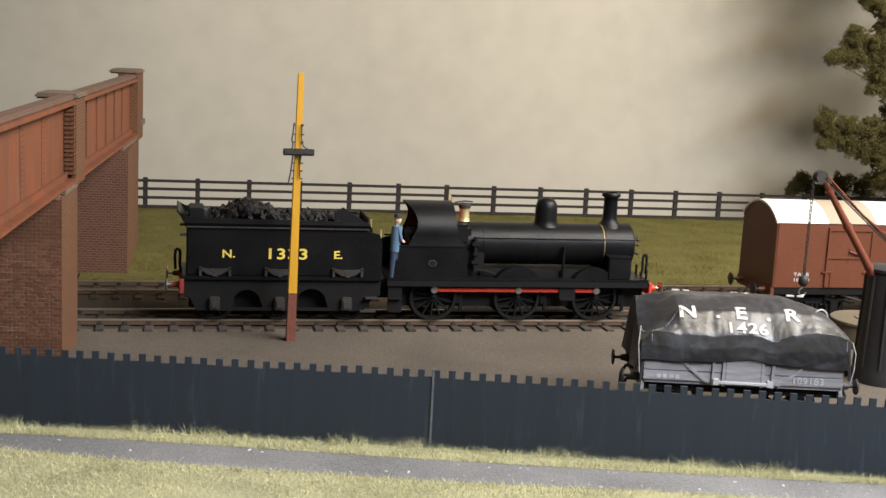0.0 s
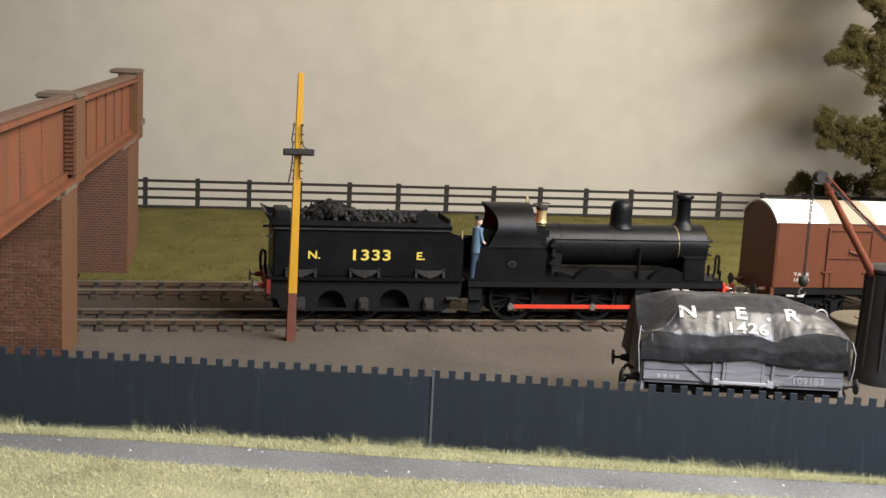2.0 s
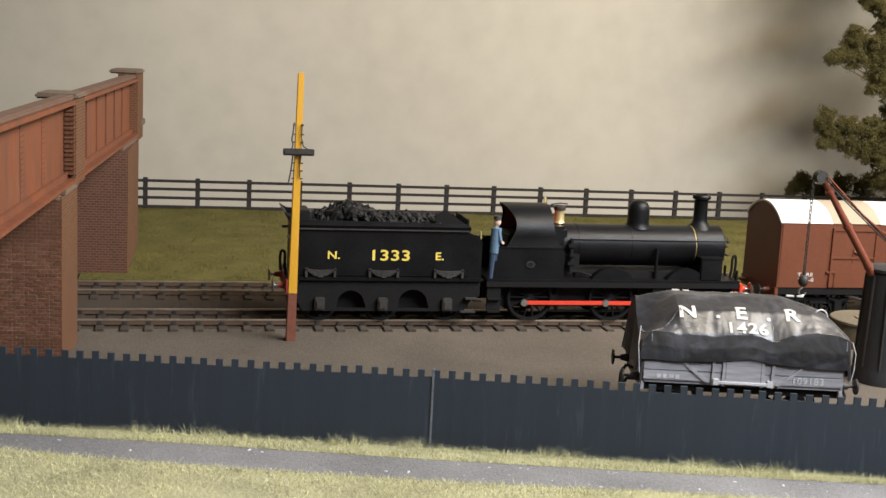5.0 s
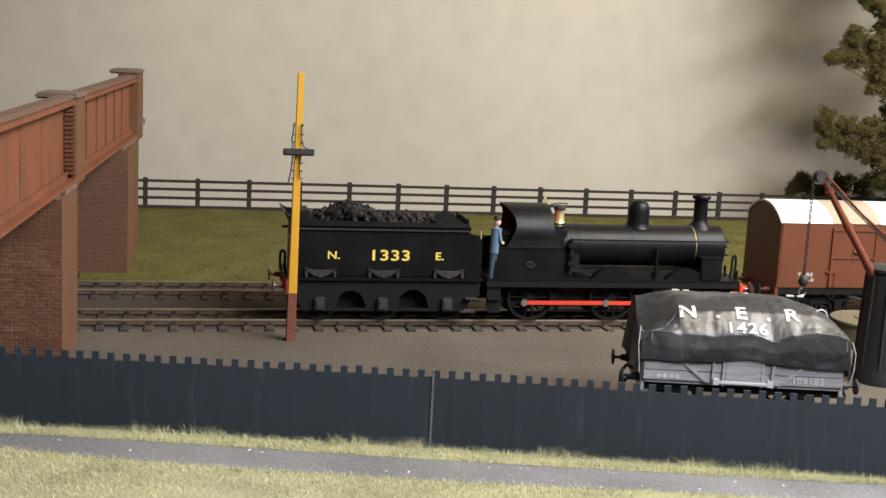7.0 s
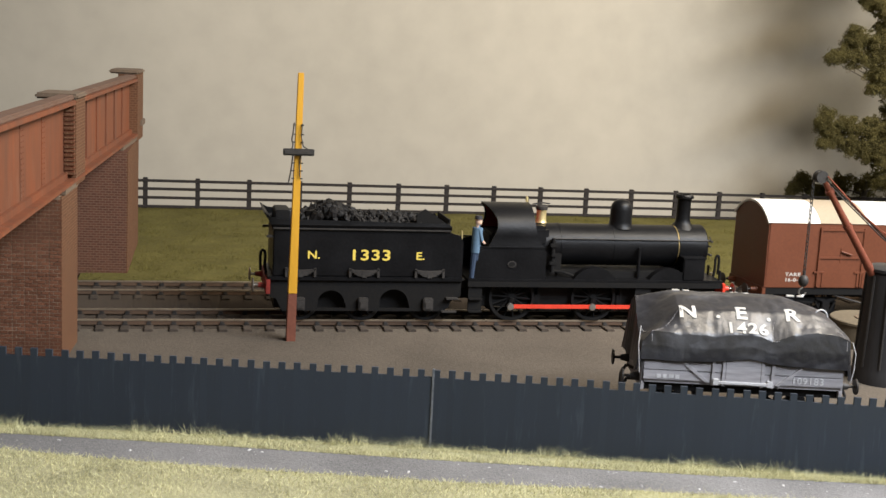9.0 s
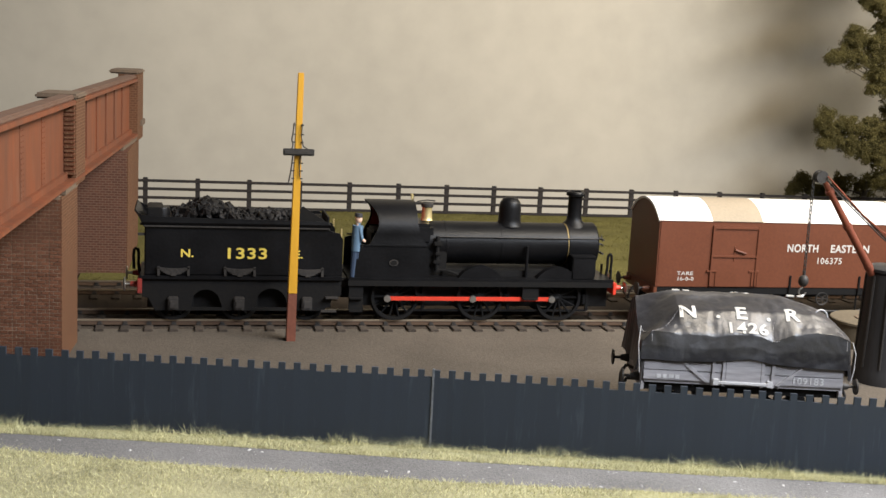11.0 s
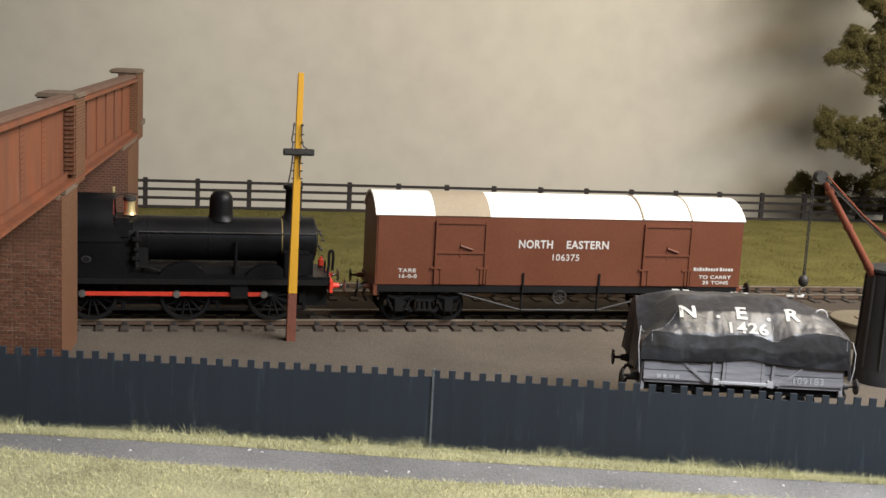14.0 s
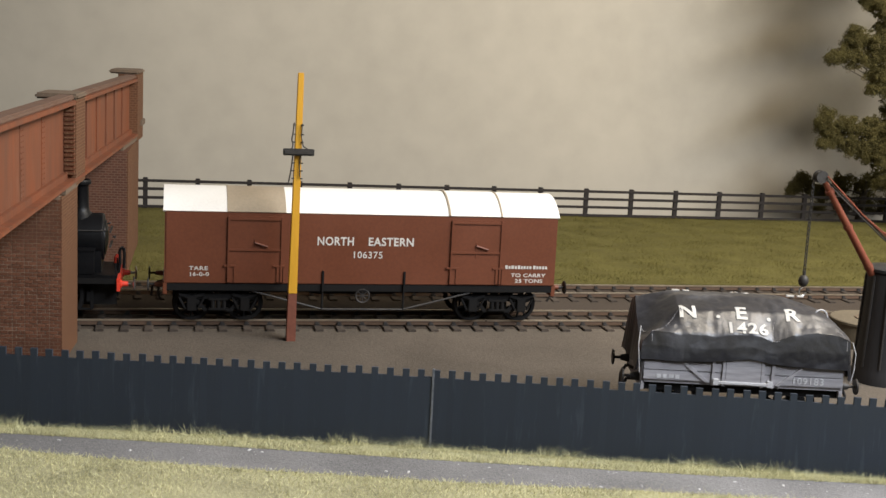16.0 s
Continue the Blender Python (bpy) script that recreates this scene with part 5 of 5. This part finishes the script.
    for path in (((-30, 1.2), (-30, 2.0), (-25.5, 2.5), (-21, 3.0)), ((-32, 3.2), (-29.5, 2.2)), ((9.5, 2.7), (8.3, 2.3), (8.6, 2.0), (10.5, 1.9)), ((29, 2.6), (31.5, 2.2), (32, 1.2))):
        for (xa, qa), (xb, qb) in zip(path, path[1:]):
            n = max(2, int(abs(xb - xa) + 3 * abs(qb - qa)))
            pts = [spot(xa + (xb - xa) * k / n, qa + (qb - qa) * k / n) for k in range(n + 1)]
            for a, b in zip(pts, pts[1:]):
                if rnd.random() < 0.9:
                    r = rnd.uniform(0.04, 0.11)
                    rod(worn, a, b, r, r * 0.7, 5)
    cloth = part("sheet", bm, TARP, th, "creased black waxed cloth")
    part("worn_crease", worn, WAGON_GREY, th, "pale worn fold edges")
    # painted letters on the slope
    tilt = 42
    for ch, x in (("N", -18.2), ("E", -1.2), ("R", 15.0)):
        draped(lettering("lettering", ch, 4.9, (x, -12.6, 36.9), WHITE_LETTER, th, turn=(tilt, 0, 0), bold=0.045, align="CENTER", label="white painted letter", squeeze=1.08, depth=0.0).data, cloth.data)
    for x in (-8.6, 7.6):
        draped(lettering("lettering", ".", 4.6, (x, -12.4, 37.0), WHITE_LETTER, th, turn=(tilt, 0, 0), bold=0.05, align="CENTER", label="white painted dot", depth=0.0).data, cloth.data)
    draped(lettering("lettering", "1426", 3.8, (0.3, -15.9, 32.6), WHITE_LETTER, th, turn=(45, 0, 0), bold=0.04, align="CENTER", label="white painted sheet number", squeeze=1.15, spacing=1.1, depth=0.0).data, cloth.data)
    bm = B()
    for x in (-18, 1.5, 20):
        bx(bm, x - 3.2, x - 0.6, 3.3, 4.5, 41.5, 42.0, 0.05)
        bx(bm, x + 0.4, x + 2.6, 3.3, 4.4, 41.5, 41.98, 0.05)
    part("far_lettering", bm, WHITE_LETTER, th, "white marks on the far slope", smooth=False)
    # ties at the corners
    for x, w in ((-33.2, -1), (33.4, 1)):
        bm = B()
        pts = [(x + w * 0.5, -15.8, 33.6 if w < 0 else 31.5), (x + w * 1.2, -16.9, 28), (x + w * 0.9, -17.2, 23), (x + w * 0.3, -16.9, 18.5)]
        pts = [(q[0] + 0.35 * math.sin(7 * i), q[1], q[2]) for i, q in enumerate(pts)]
        wire(bm, pts, 0.16, 6)
        part("tie_cord", bm, FADED_LETTER, th, "pale frayed tie cord")
    bm = B()
    pts = [(26.5 + 2.3 * math.cos(radians(a)), -4, 36.6 + 2.6 * math.sin(radians(a))) for a in range(150, -31, -20)]
    wire(bm, pts, 0.25, 6)
    part("cord_loop", bm, FADED_LETTER, th, "loop of pale cord")
    return th


wagon_sheet()


# ---- trees at the end of the field ----
def tree(name, at, clumps, seed, label):
    th = thing(name, at, label, "tree", "trees")
    rnd = random.Random(seed)
    top = max(c[2] for c in clumps)
    bm = B()
    base = Vector(at)
    pts = [base + Vector((rnd.uniform(-3, 3), rnd.uniform(-3, 3), top * k)) for k in (0, 0.3, 0.6, 0.95)]
    pts[0] = base
    for i in range(3):
        rod(bm, pts[i], pts[i + 1], 4.2 - i * 1.1, 3.1 - i * 1.1, 10)
    for x, y, z, r in clumps:
        k = min(0.9, max(0.15, z / top - 0.2))
        f = k * 3
        i = min(2, int(f))
        rod(bm, pts[i].lerp(pts[i + 1], f - i), (x, y, z - 0.3 * r), 0.6, 0.2, 6)
    part("trunk", bm, BARK, th, "thin grey-brown trunk and limbs")
    vs, fs = [], []
    for x, y, z, r in clumps:
        for _ in range(int(14 + r * 3.0)):
            d = Vector((rnd.gauss(0, 1), rnd.gauss(0, 0.9), rnd.gauss(0, 0.8))).normalized()
            sc = Vector((x, y, z)) + d * r * rnd.uniform(0.2, 1.0)
            sr = rnd.uniform(1.4, 3.6)
            for _ in range(int(34 * sr)):
                d = Vector((rnd.gauss(0, 1), rnd.gauss(0, 1), rnd.gauss(0, 1))).normalized()
                c = sc + d * sr * rnd.uniform(0.4, 1.15) * (1 + 0.5 * noise.noise(d * 2.5 + sc * 0.2))
                s = rnd.uniform(0.25, 0.7)
                k = len(vs)
                rot = Euler((rnd.uniform(0, 6), rnd.uniform(0, 6), rnd.uniform(0, 6))).to_matrix()
                for p in ((s, 0, 0), (-0.6 * s, 0.8 * s, 0.1), (-0.6 * s, -0.8 * s, -0.1), (0.1, 0, 0.9 * s)):
                    vs.append(c + rot @ Vector(p) - base)
                fs += [(k, k + 1, k + 2), (k, k + 1, k + 3), (k + 1, k + 2, k + 3), (k + 2, k, k + 3)]
    me = bpy.data.meshes.new("crown")
    me.from_pydata([v * MM for v in vs], [], fs)
    me.materials.append(FOLIAGE)
    ob = new("crown", me)
    ob.parent = th
    tagged(ob, "ragged olive foam foliage")


# Clumps past x = 370 are out of view, thickened to shade the backdrop.
tree("tree", (408, 262, 0), [(342, 255, 131, 11), (352, 255, 122, 11), (332, 256, 131, 7), (325, 257, 121, 7), (319, 256, 119, 4), (335, 255, 120, 8), (353, 255, 111, 10), (350, 255, 101, 5), (361, 256, 128, 12), (360, 256, 110, 10), (372, 258, 96, 14), (356, 258, 140, 8), (363, 255, 100, 8), (365, 257, 138, 15), (372, 257, 116, 15), (333, 255, 138, 5), (392, 262, 126, 22), (418, 262, 110, 24), (410, 262, 146, 22)], 1, "tall olive-green model tree with ragged clumps beside fence")
tree("tree", (398, 272, 0), [(322, 262, 81, 5), (324, 262, 73, 8), (317, 262, 76, 4), (329, 263, 66, 7), (339, 262, 74, 8), (340, 263, 62, 8), (352, 262, 70, 9), (351, 263, 59, 8), (363, 262, 63, 10), (365, 263, 53, 7), (378, 266, 69, 16), (384, 266, 54, 16), (321, 262, 62, 3), (355, 262, 78, 5), (370, 264, 72, 12), (358, 264, 56, 10), (372, 264, 86, 8), (372, 266, 40, 12), (404, 270, 74, 20), (412, 270, 46, 20)], 7, "lower olive-green model tree beside the field fence")
# Canopy above and right of the view, added to block light from the backdrop.
tree("tree", (440, 240, 0), [(343, 250, 157, 9), (331, 250, 166, 9), (318, 250, 172, 8), (363, 250, 160, 15), (356, 252, 152, 6), (345, 250, 180, 15), (322, 248, 206, 18), (350, 248, 210, 20), (378, 248, 196, 24), (400, 246, 172, 24), (430, 242, 160, 30), (440, 240, 200, 34), (462, 240, 130, 30), (388, 246, 222, 26), (420, 242, 232, 30), (478, 240, 90, 30), (352, 252, 150, 7), (340, 253, 158, 8), (371, 252, 150, 10), (330, 253, 178, 15), (360, 253, 178, 17), (390, 252, 182, 20), (344, 253, 196, 18), (372, 253, 204, 20), (336, 248, 232, 20), (362, 248, 240, 22)], 5, "tall olive-green model tree, its canopy added out of view to shade the backdrop")
tree("shrub", (390, 319, 0), [(338, 324, 25, 5), (343, 324, 30, 5), (334, 324, 21, 3), (349, 324, 23, 6), (362, 324, 21, 8), (375, 324, 28, 9), (393, 324, 28, 11), (412, 324, 31, 13), (430, 324, 32, 17), (358, 324, 11, 6), (377, 324, 11, 7), (395, 324, 11, 8), (414, 324, 12, 8)], 2, "low olive bushes against the backdrop behind the fence")


# ---- brickwork of the near bridge pier, brick by brick ----
def pier_bricks():
    pier = bpy.data.objects["pier"]
    rnd = random.Random(21)
    row, joint, depth = 1.3, 0.25, 0.12

    def brick_mesh(w):
        bm = bx(B(), joint / 2, w - joint / 2, -depth, 0.3, joint / 2, row - joint / 2, 0.06)
        return finish(bm, "brick", BRICK_PIECE, False)
    long, short = brick_mesh(2.8), brick_mesh(1.4)
    rest = B()
    for j in range(int(59 / row)):
        x = -0.05
        k = j % 2
        while x > -46:
            w = 2.8 if k % 2 else 1.4
            x -= w
            if 8 < j * row < 43 and x > -24:
                ob = new("brick", long if w > 2 else short)
                ob.parent = pier
                ob.location = mm(x, -27 + rnd.uniform(-0.10, 0.05), j * row)
                ob.rotation_euler = (0, rnd.uniform(-0.02, 0.02), rnd.uniform(-0.02, 0.02))
            else:
                bx(rest, x + joint / 2, x + w - joint / 2, -27 - depth, -26.7, j * row + joint / 2, (j + 1) * row - joint / 2)
            k += 1
    tagged(part("brickwork", rest, BRICK_PIECE, pier, smooth=False), kind="stuff")


pier_bricks()


# ---- movement ----
SHIFT = [(0, -42.2), (0.5, -32.1), (1, -22.1), (1.5, -13.9), (2, -8.0), (2.5, -5.0), (3, -2.6), (3.5, -0.4), (4, 0), (6.5, 0), (8.0, 0), (8.2, -0.35), (8.5, -1.9), (9, -8.1), (9.2, -10.9), (9.6, -18.0), (10.1, -29.5), (10.7, -48.5), (11.3, -69.0), (11.5, -77.1), (12, -99.3), (12.5, -119.2), (13, -139.5), (13.5, -159.3), (14, -180.3), (14.5, -199.8), (15, -221.2), (15.5, -242.0), (16, -264.4)]
VAN_AT = [(0, 149.0), (2.3, 149.0), (2.6, 149.4), (3, 150.1), (3.5, 150.8), (4, 151.0), (8.5, 151.0), (8.7, 149.6), (9, 145.0), (9.2, 142.0), (9.6, 134.8)]
VAN_AT += [(t, s + 152.8) for t, s in SHIFT if t > 9.7]


def smooth_value(rows, t):
    """Monotone cubic through the rows."""
    xs, ys = [r[0] for r in rows], [r[1] for r in rows]
    n = len(xs)
    d = [(ys[i + 1] - ys[i]) / (xs[i + 1] - xs[i]) for i in range(n - 1)]
    m = [d[0]] + [0 if d[i - 1] * d[i] <= 0 else 2 * d[i - 1] * d[i] / (d[i - 1] + d[i]) for i in range(1, n - 1)] + [d[-1]]
    i = max(0, min(n - 2, next((k for k in range(n - 1) if t <= xs[k + 1]), n - 2)))
    h = xs[i + 1] - xs[i]
    u = (t - xs[i]) / h
    return (2 * u ** 3 - 3 * u ** 2 + 1) * ys[i] + (u ** 3 - 2 * u ** 2 + u) * h * m[i] + (3 * u ** 2 - 2 * u ** 3) * ys[i + 1] + (u ** 3 - u ** 2) * h * m[i + 1]


def motions():
    times = [i / 10 for i in range(161)]
    loco_x = [smooth_value(SHIFT, t) for t in times]
    van_x = [smooth_value(VAN_AT, t) for t in times]
    for th, xs in ((LOCO, loco_x), (TENDER, loco_x), (COAL_LOAD, loco_x), (DRIVER, loco_x), (VAN, van_x)):
        p = th.location / MM
        walk(th, [(t, pose(*(mm(p.x + x, p.y, p.z)))) for t, x in zip(times, xs)])
    for wheels, base, xs, ref in ((LOCO_WHEELS, PLACE[LOCO.name], loco_x, 0.0), (TENDER_WHEELS, PLACE[TENDER.name], loco_x, 0.0), (VAN_WHEELS, PLACE[VAN.name], van_x, 150.0)):
        for w, x, y, r in wheels:
            c = Vector((x, y, RAIL + r)) - base
            walk(w, [(t, pose(*mm(*c), 0, math.degrees((s - ref) / r), 0)) for t, s in zip(times, xs)])
    base = PLACE[LOCO.name]
    for r, cx, y, cz in LOCO_RODS:
        rows = []
        for t, s in zip(times, loco_x):
            a = radians(210) - s / WHEEL_R
            rows.append((t, pose(*mm(*(Vector((cx + CRANK * math.cos(a), y, cz + CRANK * math.sin(a))) - base)))))
        walk(r, rows)


motions()
